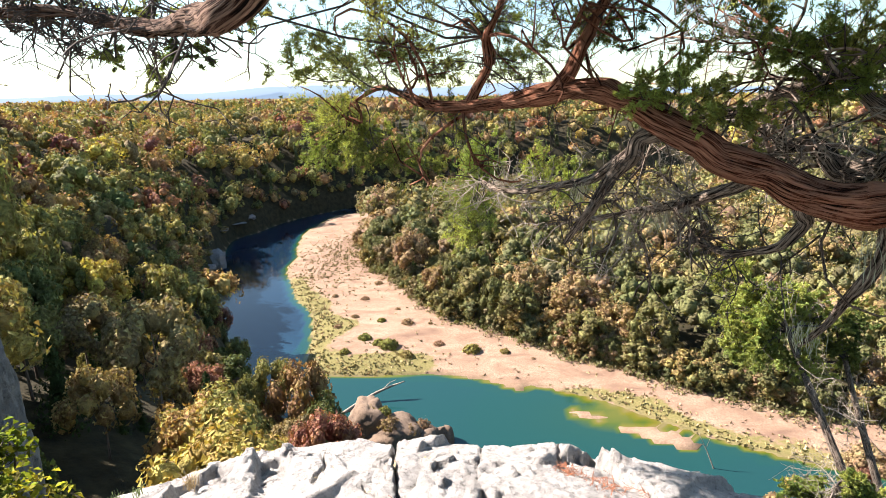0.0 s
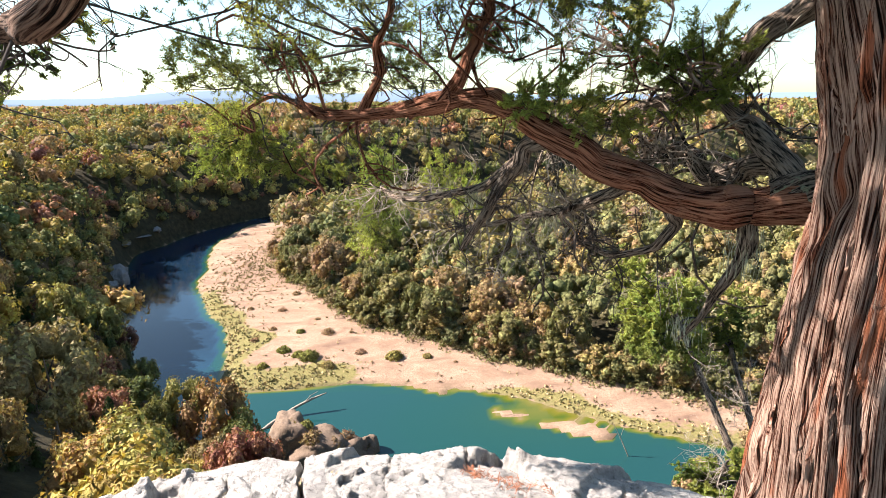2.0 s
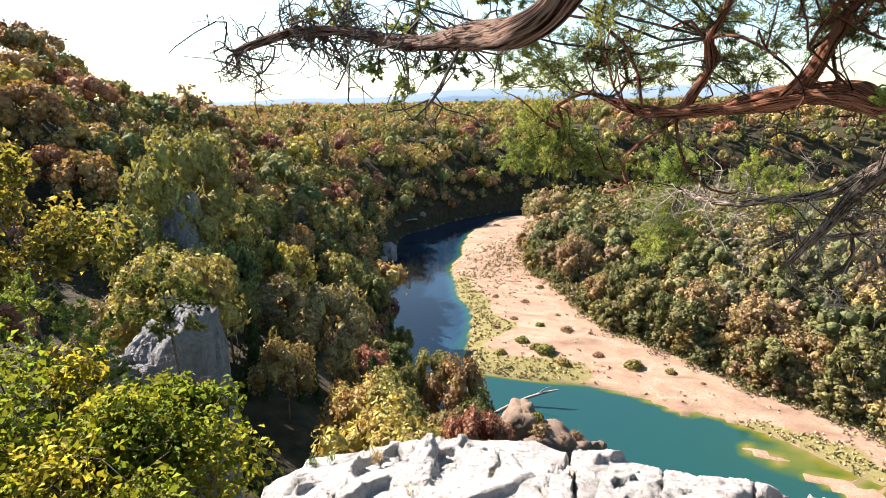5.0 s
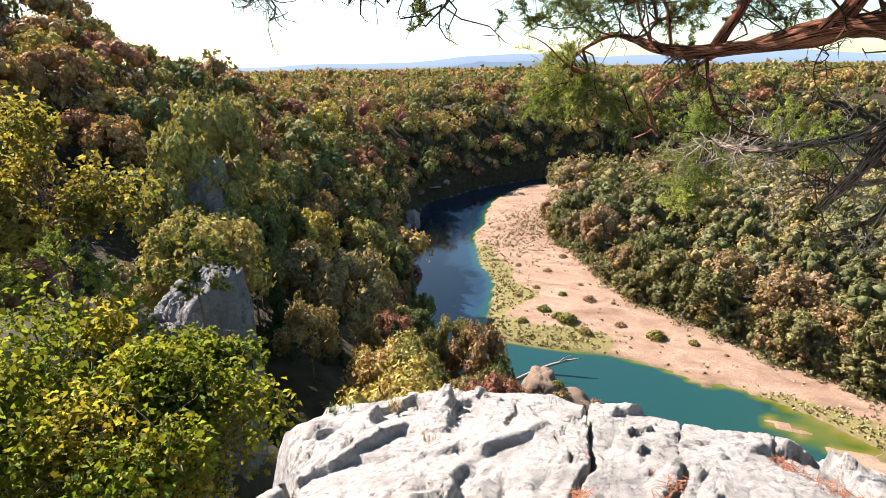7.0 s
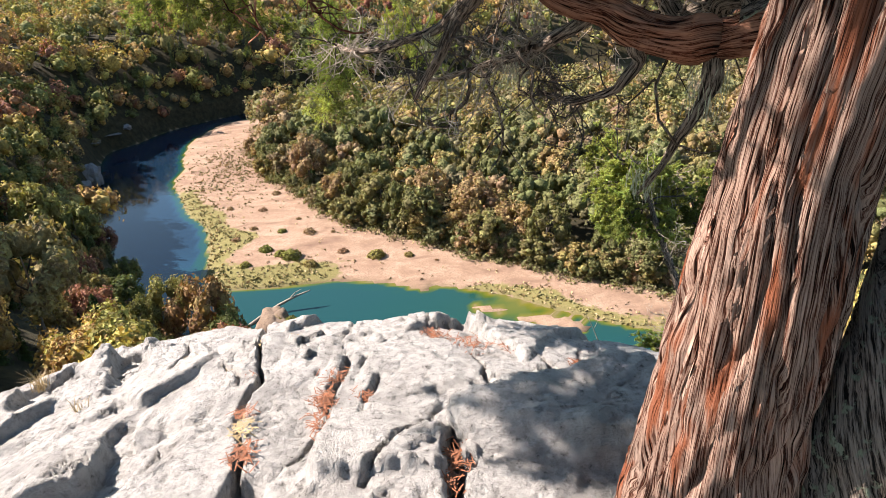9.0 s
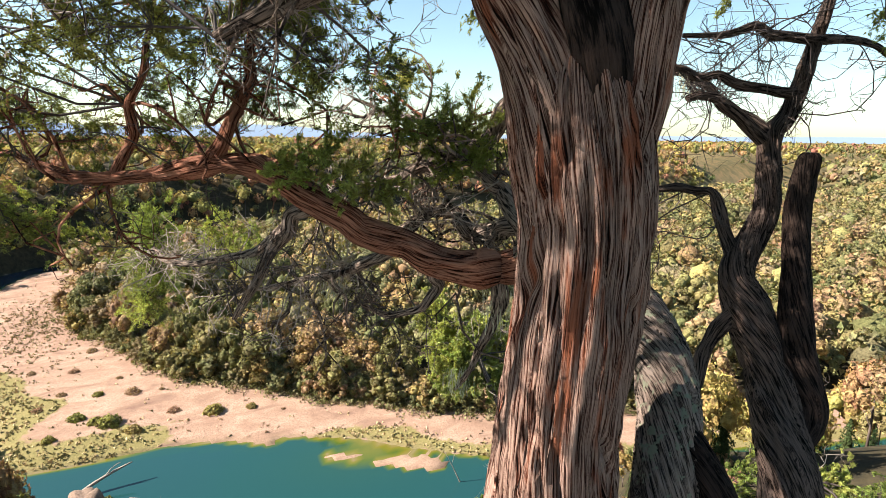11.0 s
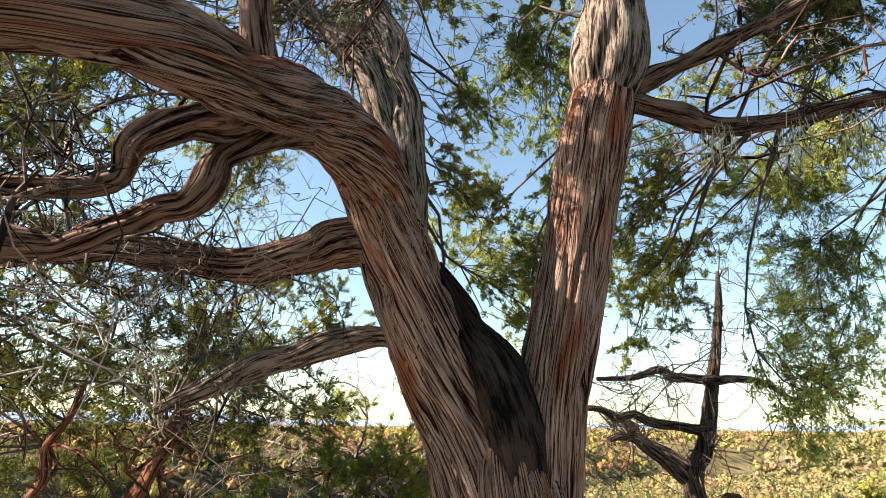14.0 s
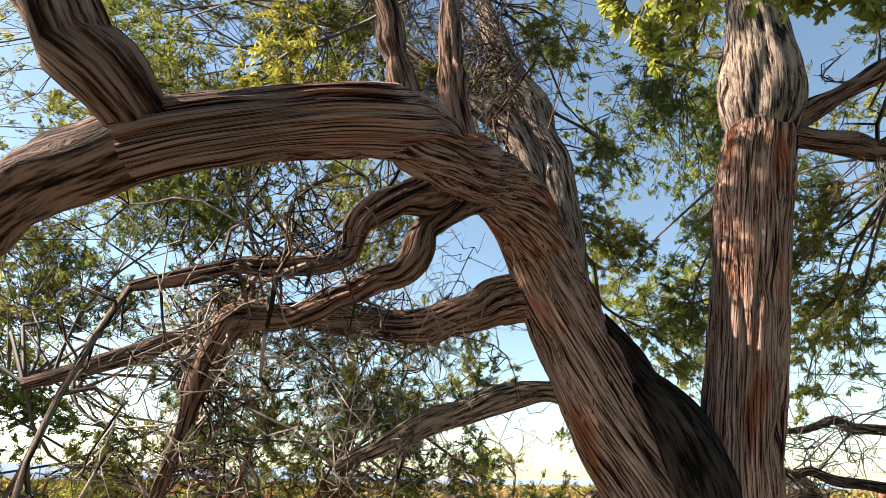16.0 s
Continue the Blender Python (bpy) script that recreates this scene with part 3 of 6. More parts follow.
def woods_mesh(name, trees, leaves, size, corners, mat, hill, lobes):
    x, y, h, high, con, hilly = trees
    cards_v, cards_f, tints, base = [], [], [], 0
    if lobes == 1:
        high = high * 1.35
    tint = tint_of(x, y, hilly, con)
    for is_con in (False, True):
        variants = [crown_points(leaves, np.random.RandomState(50 + k), is_con, 17 if lobes > 4 else 9, 0.28 if hill else 0.12) for k in range(8)]
        if lobes < 7 and not is_con:
            variants = [(p, w, (np.array([[0.0, 0.0, 0.58]]), np.array([0.33]))) for p, w, core in variants]
        hearts = [crown_heart(q[2], np.random.RandomState(150 + k), lobes, 0.82) for k, q in enumerate(variants)]
        for i in np.nonzero((con == is_con) & (hilly == hill))[0]:
            p, w, core = variants[i % 8]
            hv, hf = hearts[i % 8]
            a = RS.rand() * 6.28
            rot = np.array([[math.cos(a), math.sin(a), 0], [-math.sin(a), math.cos(a), 0], [0, 0, 1]])
            wide = high[i] * (0.36 + 0.16 * RS.rand() if is_con else 0.74 + 0.34 * RS.rand())
            grow, at = np.array([wide, wide, high[i]]), np.array([x[i], y[i], h[i] - 0.4])
            v, f = leaf_cards((p @ rot) * grow + at, w @ rot, size * (0.7 + 0.6 * RS.rand(leaves)) * min(1.15, high[i] / 11), RS, corners, 0.95)
            f = np.concatenate([f, hf + len(v)])
            v = np.concatenate([v, (hv @ rot) * grow + at])
            cards_v.append(v)
            cards_f.append(f + base)
            base += len(v)
            tints.append(np.full(len(v), tint[i]))
    if not cards_v:
        return None
    return mesh_from(name, np.concatenate(cards_v), np.concatenate(cards_f), mat, attrs=dict(tint=np.concatenate(tints)))


def pick(trees, cond):
    return [a[cond] for a in trees]


NEAR_DECID = [tree_proto("oak_tree", "autumn broadleaf tree on the steep wooded slope", "tree", np.random.RandomState(90 + k), 800, 0.05, LEAF_HILL_ONE) for k in range(6)]
CLOSE_DECID = [tree_proto("oak_tree", "autumn broadleaf tree on the steep slope below the ledge", "tree", np.random.RandomState(190 + k), 2000, 0.034, LEAF_HILL_ONE) for k in range(5)]
NEAR_CON = [tree_proto("cedar_tree", "dark green conical cedar on the wooded slope", "tree", np.random.RandomState(80 + k), 900, 0.042, leaf_material("cedar_crown", [(0, (0.035, 0.06, 0.022)), (1, (0.06, 0.085, 0.03))]), True) for k in range(3)]
NEAR_PLAIN = [tree_proto("sycamore_tree", "olive and yellow floodplain tree at the edge of the gravel bar", "tree", np.random.RandomState(70 + k), 1000, 0.046, LEAF_PLAIN_ONE, False, 0.1) for k in range(6)]
LOW_PLAIN = [tree_proto("bush", "olive bush at the foot of the floodplain woods", "bush", np.random.RandomState(170 + k), 420, 0.07, LEAF_PLAIN_ONE, False, 0.1) for k in range(4)]


def plant(protos, x, y, h, high, wide):
    k = RS.randint(len(protos))
    ob = copy_thing(protos[k], pose(x, y, h - 0.3, 0, 0, RS.rand() * 360) @ Matrix.Diagonal((wide, wide, high, 1)))
    ob.matrix_basis = pose(x, y, h - 0.3, 0, 0, RS.rand() * 360) @ Matrix.Diagonal((wide, wide, high, 1))
    return ob


def build_woods():
    near = wood_trees(-150, 110, 18, 300, 5.7)
    d = np.hypot(near[0], near[1])
    hill_a = near[5] & ((d < 98) & (near[0] < 0) | (d < 75))
    plain_a = ~near[5] & (line_dist(near[0], near[1], EDGE) < 9) & (near[0] < 75)
    single = hill_a | plain_a
    for x, y, h, high, con, hilly in zip(*pick(near, single)):
        if con or (hilly and math.hypot(x, y) < 70 and RS.rand() < 0.2):
            plant(NEAR_CON, x, y, h, high * 0.66, high * 0.5)
        elif hilly:
            plant(CLOSE_DECID if math.hypot(x, y) < 58 else NEAR_DECID, x, y, h, high * 0.9, high * (0.62 + 0.28 * RS.rand()))
        else:
            plant(NEAR_PLAIN, x, y, h, high * (0.75 + 0.3 * RS.rand()), high * (0.72 + 0.3 * RS.rand()))
    # low growth along the foot of the floodplain woods
    for q in rounded([(*p, 0) for p in EDGE[:13]], 9):
        for _ in range(2):
            x, y = q.x + RS.uniform(-1.5, 3.0), q.y + RS.uniform(-1.0, 3.0)
            h, high = float(land(np.array([x]), np.array([y]))[0][0]), RS.uniform(2.2, 6.0)
            plant(LOW_PLAIN, x, y, h - 0.1 * high, high, high * (0.9 + 0.4 * RS.rand()))
    rest = pick(near, ~single)
    low = wood_trees(-60, 40, 24, 90, 4.2, 0.42)
    for x, y, h, high, con, hilly in zip(*pick(low, low[5] & (low[2] < -20))):
        plant(NEAR_CON if con else NEAR_DECID, x, y, h, high, high * (0.5 if con else 0.75))
    # trees on the bank below the ledge: x, y, top
    for x, y, z in ((-24.4, 56.6, -26.8), (-22.7, 59.6, -26.4), (-19.2, 58.7, -26.4), (-16.5, 56, -28.8), (-27.3, 52, -27.8), (-30.3, 51, -26.6), (-32.4, 43.8, -22.8), (-29.8, 44.7, -24.4), (-45.9, 98.5, -35.0), (-43.7, 61.3, -24.4), (-34.5, 36.5, -9.6), (-38.6, 35.6, -5.5), (-34.3, 40.5, -9.0), (-40, 42, 0.5), (-36.5, 36.0, -10.0)):
        h = float(land(np.array([x]), np.array([y]))[0][0])
        plant(CLOSE_DECID, x, y, h, max(z - h, 3), 0.62 * max(z - h, 3))
    d = np.hypot(rest[0], rest[1])
    close, rest = pick(rest, d < 165), pick(rest, d >= 165)
    bank = wood_trees(-110, 60, 90, 300, 4.4, 0.5)
    bank = pick(bank, bank[5] & (line_dist(bank[0], bank[1], BANK_L) < 16))
    under = wood_trees(-150, -22, 18, 190, 6.2, 0.62)
    under = pick(under, under[5] & (np.hypot(under[0], under[1]) > 60))
    close = [np.concatenate(t) for t in zip(close, under)]
    right = wood_trees(110, 330, 0, 300, 7.0)
    rest = [np.concatenate(t) for t in zip(rest, right, bank)]
    mid = [np.concatenate(t) for t in zip(wood_trees(-420, -150, 0, 520, 13), wood_trees(-150, 420, 300, 520, 7.0), wood_trees(330, 520, -60, 300, 8.5))]
    far = [np.concatenate(t) for t in zip(wood_trees(-1000, -420, 100, 1400, 19), wood_trees(-420, 420, 520, 1400, 17), wood_trees(520, 1400, -100, 1400, 17))]
    for trees, leaves, size, lobes in ((close, 210, 0.6, 10), (rest, 130, 1.0, 6), (mid, 64, 1.5, 3), (far, 14, 3.2, 1)):
        for hill, mat in ((True, LEAF_HILL), (False, LEAF_PLAIN)):
            me = woods_mesh("woods", trees, leaves, size, 3, mat, hill, lobes)
            if me:
                tagged(part("hill_woods" if hill else "floodplain_woods", me), "dense autumn woods in green, gold and rust" if hill else "olive and golden floodplain woods", "woods", kind="stuff")
    for proto in NEAR_DECID + CLOSE_DECID + NEAR_CON + NEAR_PLAIN + LOW_PLAIN:
        for o in (*proto.children_recursive, proto):
            bpy.data.objects.remove(o)


build_woods()

# ---- the limestone ledge ----
LEDGE = [(-1.95, 2.75), (-2.5, 3.3), (-2.35, 3.7), (-1.8, 4.08), (-1.0, 4.1), (-0.45, 4.12), (-0.22, 4.02), (0.25, 3.95), (0.9, 3.85), (1.5, 3.65), (1.95, 3.4), (2.35, 3.15), (2.6, 2.6), (2.9, 1.6), (3.2, 0.4),
         (3.4, -1.5), (-2.4, -1.5), (-2.6, 0.6), (-2.5, 1.5), (-2.25, 2.0), (-1.95, 2.4)]


def ledge_top(x, y):
    return 0.45 - 0.17 * (y - 2.3) + np.where(x < 0, 0.235 * x, 0) - 0.15 * smooth01(y, 3.1, 4.0) * smooth01(x, -1.6, 0.2) - np.where(x > 0.9, 0.12 * (x - 0.9), 0)


# width, depth, line
CRACKS = [(0.055, 0.22, [(-2.0, 2.68), (-1.8, 2.42), (-1.5, 2.08), (-1.35, 1.7)]),
          (0.030, 0.22, [(-0.24, 4.15), (-0.2, 3.6), (-0.1, 3.14), (-0.04, 2.82), (-0.06, 2.5), (0.0, 2.18), (0.01, 1.89), (0.06, 1.6)]),
          (0.020, 0.16, [(-0.72, 3.75), (-0.66, 3.5), (-0.58, 3.15)]),
          (0.022, 0.10, [(-0.26, 3.05), (-0.2, 2.92), (-0.16, 2.78)]),
          (0.035, 0.10, [(0.40, 2.9), (0.33, 2.6), (0.33, 2.24), (0.22, 2.02)]),
          (0.020, 0.06, [(0.42, 3.9), (0.41, 3.3), (0.40, 2.9)]),
          (0.030, 0.07, [(0.57, 2.7), (0.52, 2.5), (0.47, 2.34)]),
          (0.026, 0.12, [(1.12, 2.95), (1.17, 2.73), (1.17, 2.45)]),
          (0.032, 0.15, [(1.5, 2.95), (1.54, 2.8), (1.53, 2.52)]),
          (0.040, 0.16, [(1.83, 3.08), (1.79, 2.9), (1.72, 2.6)]),
          (0.018, 0.07, [(0.86, 2.36), (0.66, 2.07), (0.52, 1.8)]),
          (0.014, 0.05, [(0.95, 3.75), (0.97, 3.2), (1.2, 3.05), (1.45, 3.1)]),
          (0.014, 0.05, [(-1.75, 3.9), (-1.5, 3.5), (-1.2, 3.35), (-0.9, 3.5)]),
          (0.05, 0.2, [(0.88, 1.5), (0.90, 2.1), (0.96, 2.5), (1.4, 2.53), (1.9, 2.52)]),
          (0.012, 0.04, [(-1.9, 3.0), (-1.3, 2.85), (-0.8, 2.9)])]


def build_ledge():
    xs = np.concatenate([np.arange(-4.2, -2.8, 0.06), np.arange(-2.8, 2.75, 0.0155), np.arange(2.75, 4.6, 0.06)])
    ys = np.concatenate([np.arange(-2.2, 1.62, 0.08), np.arange(1.62, 4.25, 0.0155), np.arange(4.25, 5.3, 0.06)])
    x, y = [g.ravel() for g in np.meshgrid(xs, ys)]
    rs = np.random.RandomState(5)
    # blocks: each cell of the rock is tilted its own way
    cells = np.stack([rs.uniform(-4, 4, 260), rs.uniform(-2, 5, 260)], 1)
    tilt = rs.normal(size=(260, 2)) * 0.085
    lift = rs.normal(size=260) * 0.02
    wx, wy = x + 0.09 * value_noise(x * 3, y * 3, 31, 3), y + 0.09 * value_noise(x * 3, y * 3, 32, 3)
    d1, d2, who = np.full(x.shape, 9.0), np.full(x.shape, 9.0), np.zeros(x.shape, int)
    for k, (cx, cy) in enumerate(cells):
        d = np.hypot(wx - cx, (wy - cy) * 0.8)
        first = d < d1
        d2 = np.where(first, d1, np.minimum(d2, d))
        who = np.where(first, k, who)
        d1 = np.where(first, d, d1)
    z = ledge_top(x, y) + lift[who] + tilt[who, 0] * (x - cells[who, 0]) + tilt[who, 1] * (y - cells[who, 1])
    g = (z - ledge_top(x, y)).reshape(len(ys), len(xs))
    for _ in range(1):
        g[1:-1] = (g[:-2] + 2 * g[1:-1] + g[2:]) / 4
        g[:, 1:-1] = (g[:, :-2] + 2 * g[:, 1:-1] + g[:, 2:]) / 4
    z = ledge_top(x, y) + g.ravel()
    # smaller broken facets
    chips = np.stack([rs.uniform(-2.9, 2.9, 1100), rs.uniform(1.4, 4.4, 1100)], 1)
    cut, drop = rs.normal(size=(1100, 2)) * 0.2, rs.normal(size=1100) * 0.009
    e1, e2, chip = np.full(x.shape, 9.0), np.full(x.shape, 9.0), np.zeros(x.shape, int)
    ux, uy = x + 0.05 * value_noise(x * 9, y * 9, 51, 3), y + 0.05 * value_noise(x * 9, y * 9, 52, 3)
    for k, (cx, cy) in enumerate(chips):
        near = np.nonzero((np.abs(ux - cx) < 0.3) & (np.abs(uy - cy) < 0.3))[0]
        d = np.hypot(ux[near] - cx, (uy[near] - cy) * 0.7)
        first = d < e1[near]
        e2[near] = np.where(first, e1[near], np.minimum(e2[near], d))
        chip[near] = np.where(first, k, chip[near])
        e1[near] = np.minimum(e1[near], d)
    where = np.where(e1 < 1, smooth01(value_noise(x * 1.7, y * 1.7, 53, 2), -0.3, 0.25), 0)
    z = z + where * (drop[chip] + cut[chip, 0] * (x - chips[chip, 0]) + cut[chip, 1] * (y - chips[chip, 1]))
    z -= where * 0.010 * np.exp(-((e2 - e1) / 0.008) ** 2) * (value_noise(x * 4, y * 4, 54, 2) > 0.0)
    seam = d2 - d1
    z -= 0.016 * np.exp(-(seam / 0.007) ** 2) * (value_noise(x * 2, y * 2, 40, 2) > 0.12)
    z += 0.04 * value_noise(x * 1.4, y * 1.4, 33, 3) + 0.012 * value_noise(x * 7, y * 7, 34, 4, 0.7) + 0.010 * value_noise(x * 22, y * 22, 35, 3, 0.75)
    ridge = np.abs(value_noise(x * 5, y * 5, 36, 4))
    z -= 0.012 * np.exp(-(ridge / 0.03) ** 2)
    pit = value_noise(x * 6.5, y * 6.5, 37, 2)
    z -= 0.03 * smooth01(pit, 0.70, 0.76)
    jx, jy = x + 0.03 * value_noise(x * 8, y * 8, 38, 4, 0.6) + 0.05 * value_noise(x * 2.5, y * 2.5, 48, 2), y + 0.03 * value_noise(x * 8, y * 8, 39, 4, 0.6)
    for w, dep, line in CRACKS:
        vary = np.clip(0.75 + 0.9 * value_noise(x * 5, y * 5, 49, 2), 0.15, 1.4)
        z -= dep * np.exp(-(line_dist(jx, jy, line) / (w * 0.55 * vary)) ** 4) * np.minimum(1, vary + 0.2)
    z -= 0.12 * np.exp(-((((x - 0.07) / 0.075) ** 2 + ((y - 1.86) / 0.11) ** 2) ** 2))
    # the edge falls away
    rx, ry = x + 0.06 * value_noise(x * 2.5, y * 2.5, 48, 3), y + 0.06 * value_noise(x * 2.5, y * 2.5, 47, 3)
    rim = np.where(inside(rx, ry, LEDGE), -1, 1) * line_dist(rx, ry, LEDGE + LEDGE[:1])
    z -= 0.10 * smooth01(rim, -0.16, 0.0) ** 2
    out = np.maximum(rim, 0)
    z -= np.minimum(out * 4.0, 0.5 + out * 2.0) * (1 + 0.25 * value_noise(x * 4, y * 4, 41, 2))
    faces = grid_faces(len(xs), len(ys))
    split = np.interp(y, [1.5, 1.89, 2.18, 2.5, 2.82, 3.14, 3.6, 4.15], [0.06, 0.01, 0.0, -0.06, -0.04, -0.1, -0.2, -0.24])
    west = (x < split)[faces].all(1)
    ledge = empty("limestone_ledge", (0, 2.5, 0), "sunlit white limestone ledge, cracked and pitted, at the cliff edge", "rock ledge")
    for side in (west, ~west):
        used, back = np.unique(faces[side], return_inverse=True)
        v = np.stack([x, y - 2.5, z], 1)[used]
        part("rock_block", mesh_from("rock_block", v, back.reshape(-1, 4), ROCK, False), ledge)


def rough_rock(name, centre, size, mat, rs, label, category, detail=28, turn=0.0, parent=None, rough=0.16, power=3.2, crack=0.0):
    """A weathered boulder: a boxy ball with facets and pits."""
    n = detail
    a, b = np.meshgrid(np.linspace(0, 2 * math.pi, 2 * n, endpoint=False), np.linspace(-math.pi / 2, math.pi / 2, n))
    d = np.stack([np.cos(a) * np.cos(b), np.sin(a) * np.cos(b), np.sin(b)], -1).reshape(-1, 3)
    box = d / (np.abs(d) ** power).sum(1, keepdims=True) ** (1 / power)
    planes = rs.normal(size=(14, 3))
    planes /= np.linalg.norm(planes, axis=1, keepdims=True)
    cut = rs.uniform(0.78, 1.05, 14)
    for q, c in zip(planes, cut):
        s = box @ q
        box = np.where((s > c)[:, None], box * (c / np.maximum(s, 1e-6))[:, None], box)
    off = rough * value_noise(d[:, 0] * 2.3 + 5, d[:, 1] * 2.3 + d[:, 2] * 1.9, rs.randint(900), 5, 0.6)
    if crack:
        n1 = value_noise(d[:, 0] * 4 + 11, d[:, 1] * 4 + box[:, 2] * 0.6, rs.randint(900), 3)
        n2 = value_noise(box[:, 2] * 3.5 + 7, (d[:, 0] + d[:, 1]) * 0.9, rs.randint(900), 3)
        off = off - crack * np.exp(-(n1 / 0.05) ** 2) - 0.6 * crack * np.exp(-(n2 / 0.05) ** 2)
    box = box * (1 + off[:, None])
    v = box * np.array(size)
    ca, sa = math.cos(turn), math.sin(turn)
    v = np.stack([v[:, 0] * ca - v[:, 1] * sa, v[:, 0] * sa + v[:, 1] * ca, v[:, 2]], 1)
    i = np.arange(2 * n * n).reshape(n, 2 * n)
    j = np.roll(i, -1, axis=1)
    f = np.stack([i[:-1], j[:-1], j[1:], i[1:]], -1).reshape(-1, 4)
    ob = part(name, mesh_from(name, v, f, mat, False), parent)
    ob.location = centre
    if parent is None:
        tagged(ob, label, category)
    return ob


build_ledge()
rough_rock("boulder", (1.55, 2.06, 0.27), (0.60, 0.43, 0.36), ROCK, np.random.RandomState(3), "grey shaded limestone block lying on the ledge", "boulder", 66, 0.15, rough=0.16, power=8.0, crack=0.05)
rough_rock("stone", (1.70, 2.56, 0.30), (0.13, 0.09, 0.07), ROCK, np.random.RandomState(4), "small loose limestone stone beside the block", "stone", 20, 0.4)

# ---- cedars at the ledge ----
# lines of (x, y, z, radius)
TRUNK = [(1.56, 1.35, 0.1, 0.30), (1.575, 1.355, 0.55, 0.255), (1.59, 1.36, 0.85, 0.228), (1.595, 1.363, 1.115, 0.208), (1.609, 1.366, 1.48, 0.188), (1.632, 1.386, 1.83, 0.168), (1.681, 1.40, 2.14, 0.166), (1.722, 1.42, 2.4, 0.172), (1.715, 1.435, 2.62, 0.178), (1.70, 1.44, 2.8, 0.15), (1.69, 1.44, 2.92, 0.09)]
RIGHT = [(1.74, 1.41, 2.45, 0.10), (1.79, 1.378, 2.738, 0.102), (1.814, 1.359, 2.986, 0.099), (1.872, 1.311, 3.335, 0.10), (1.925, 1.24, 3.758, 0.104), (1.95, 1.2, 3.93, 0.098), (1.955, 1.19, 3.97, 0.085)]
RIGHT_TOP = [(1.95, 1.195, 3.94, 0.088), (1.96, 1.18, 4.02, 0.112), (1.975, 1.165, 4.15, 0.115), (1.995, 1.155, 4.35, 0.09), (2.03, 1.15, 4.8, 0.075), (2.06, 1.15, 5.3, 0.05)]
SPINE = [(1.735, 1.41, 2.62, 0.075), (1.70, 1.385, 2.85, 0.10), (1.655, 1.41, 3.05, 0.09), (1.60, 1.46, 3.18, 0.055), (1.545, 1.47, 3.30, 0.03), (1.50, 1.48, 3.38, 0.012)]
LEFT = [(1.67, 1.45, 2.4, 0.12), (1.617, 1.472, 2.796, 0.121), (1.53, 1.521, 3.047, 0.118), (1.441, 1.52, 3.255, 0.110), (1.345, 1.505, 3.464, 0.103), (1.25, 1.43, 3.6, 0.094), (1.1, 1.25, 3.61, 0.083), (0.95, 1.06, 3.54, 0.072), (0.805, 0.823, 3.424, 0.055), (0.693, 0.649, 3.345, 0.046), (0.617, 0.522, 3.264, 0.037),
        (0.537, 0.504, 3.236, 0.034), (0.456, 0.485, 3.198, 0.032), (0.403, 0.495, 3.181, 0.034)]
LEFT_ON = [(0.42, 0.49, 3.185, 0.03), (0.33, 0.571, 3.168, 0.032), (0.226, 0.678, 3.139, 0.031), (0.10, 0.80, 3.04, 0.030), (0.09, 0.95, 2.82, 0.028), (0.07, 1.05, 2.70, 0.029), (-0.03, 1.10, 2.640, 0.025), (-0.22, 1.40, 2.66, 0.023), (-0.52, 1.72, 2.69, 0.020), (-0.76, 1.80, 2.74, 0.018), (-1.0, 1.86, 2.75, 0.014), (-1.25, 1.9, 2.70, 0.009)]
LEFT_UP = [(0.417, 0.483, 3.188, 0.024), (0.388, 0.445, 3.216, 0.025), (0.351, 0.433, 3.248, 0.026), (0.302, 0.449, 3.302, 0.024), (0.2, 0.5, 3.42, 0.018), (0.05, 0.6, 3.6, 0.01)]
LIMB_A = [(1.42, 1.52, 3.42, 0.07), (1.351, 1.534, 3.418, 0.07), (1.204, 1.588, 3.428, 0.066), (1.08, 1.639, 3.378, 0.0565), (0.911, 1.7, 3.352, 0.0489), (0.739, 1.742, 3.373, 0.043), (0.536, 1.795, 3.358, 0.0386), (0.351, 1.834, 3.317, 0.034), (0.166, 1.863, 3.238, 0.028), (-0.1, 1.95, 3.15, 0.015)]
BROKEN = [(1.58, 1.60, 3.15, 0.05), (1.436, 1.751, 3.19, 0.0435), (1.27, 1.84, 3.154, 0.0396), (1.108, 1.923, 3.093, 0.0354), (0.951, 2.008, 3.016, 0.0295), (0.813, 2.085, 2.947, 0.012)]
LIMB_B = [(0.976, 1.114, 3.524, 0.045), (0.871, 1.015, 3.428, 0.0311), (0.807, 0.99, 3.361, 0.0255), (0.785, 0.997, 3.297, 0.0228), (0.725, 1.026, 3.257, 0.0215), (0.657, 1.067, 3.231, 0.0214), (0.58, 1.114, 3.2, 0.024), (0.485, 1.149, 3.2, 0.027), (0.436, 1.212, 3.12, 0.024), (0.41, 1.274, 3.025, 0.018), (0.36, 1.4, 2.85, 0.01)]
LIMB_C = [(0.901, 1.026, 3.505, 0.0412), (0.796, 0.972, 3.427, 0.0319), (0.71, 0.95, 3.373, 0.0248), (0.664, 0.952, 3.32, 0.0201), (0.654, 0.969, 3.278, 0.0172), (0.572, 0.992, 3.26, 0.0149), (0.473, 1.033, 3.26, 0.013), (0.3, 1.09, 3.22, 0.008)]
RISE = [(1.40, 1.50, 3.45, 0.07), (1.383, 1.475, 3.789, 0.062), (1.359, 1.526, 4.024, 0.0565), (1.323, 1.612, 4.28, 0.0522), (1.291, 1.698, 4.513, 0.045), (1.262, 1.786, 4.802, 0.035), (1.25, 1.9, 5.2, 0.02)]
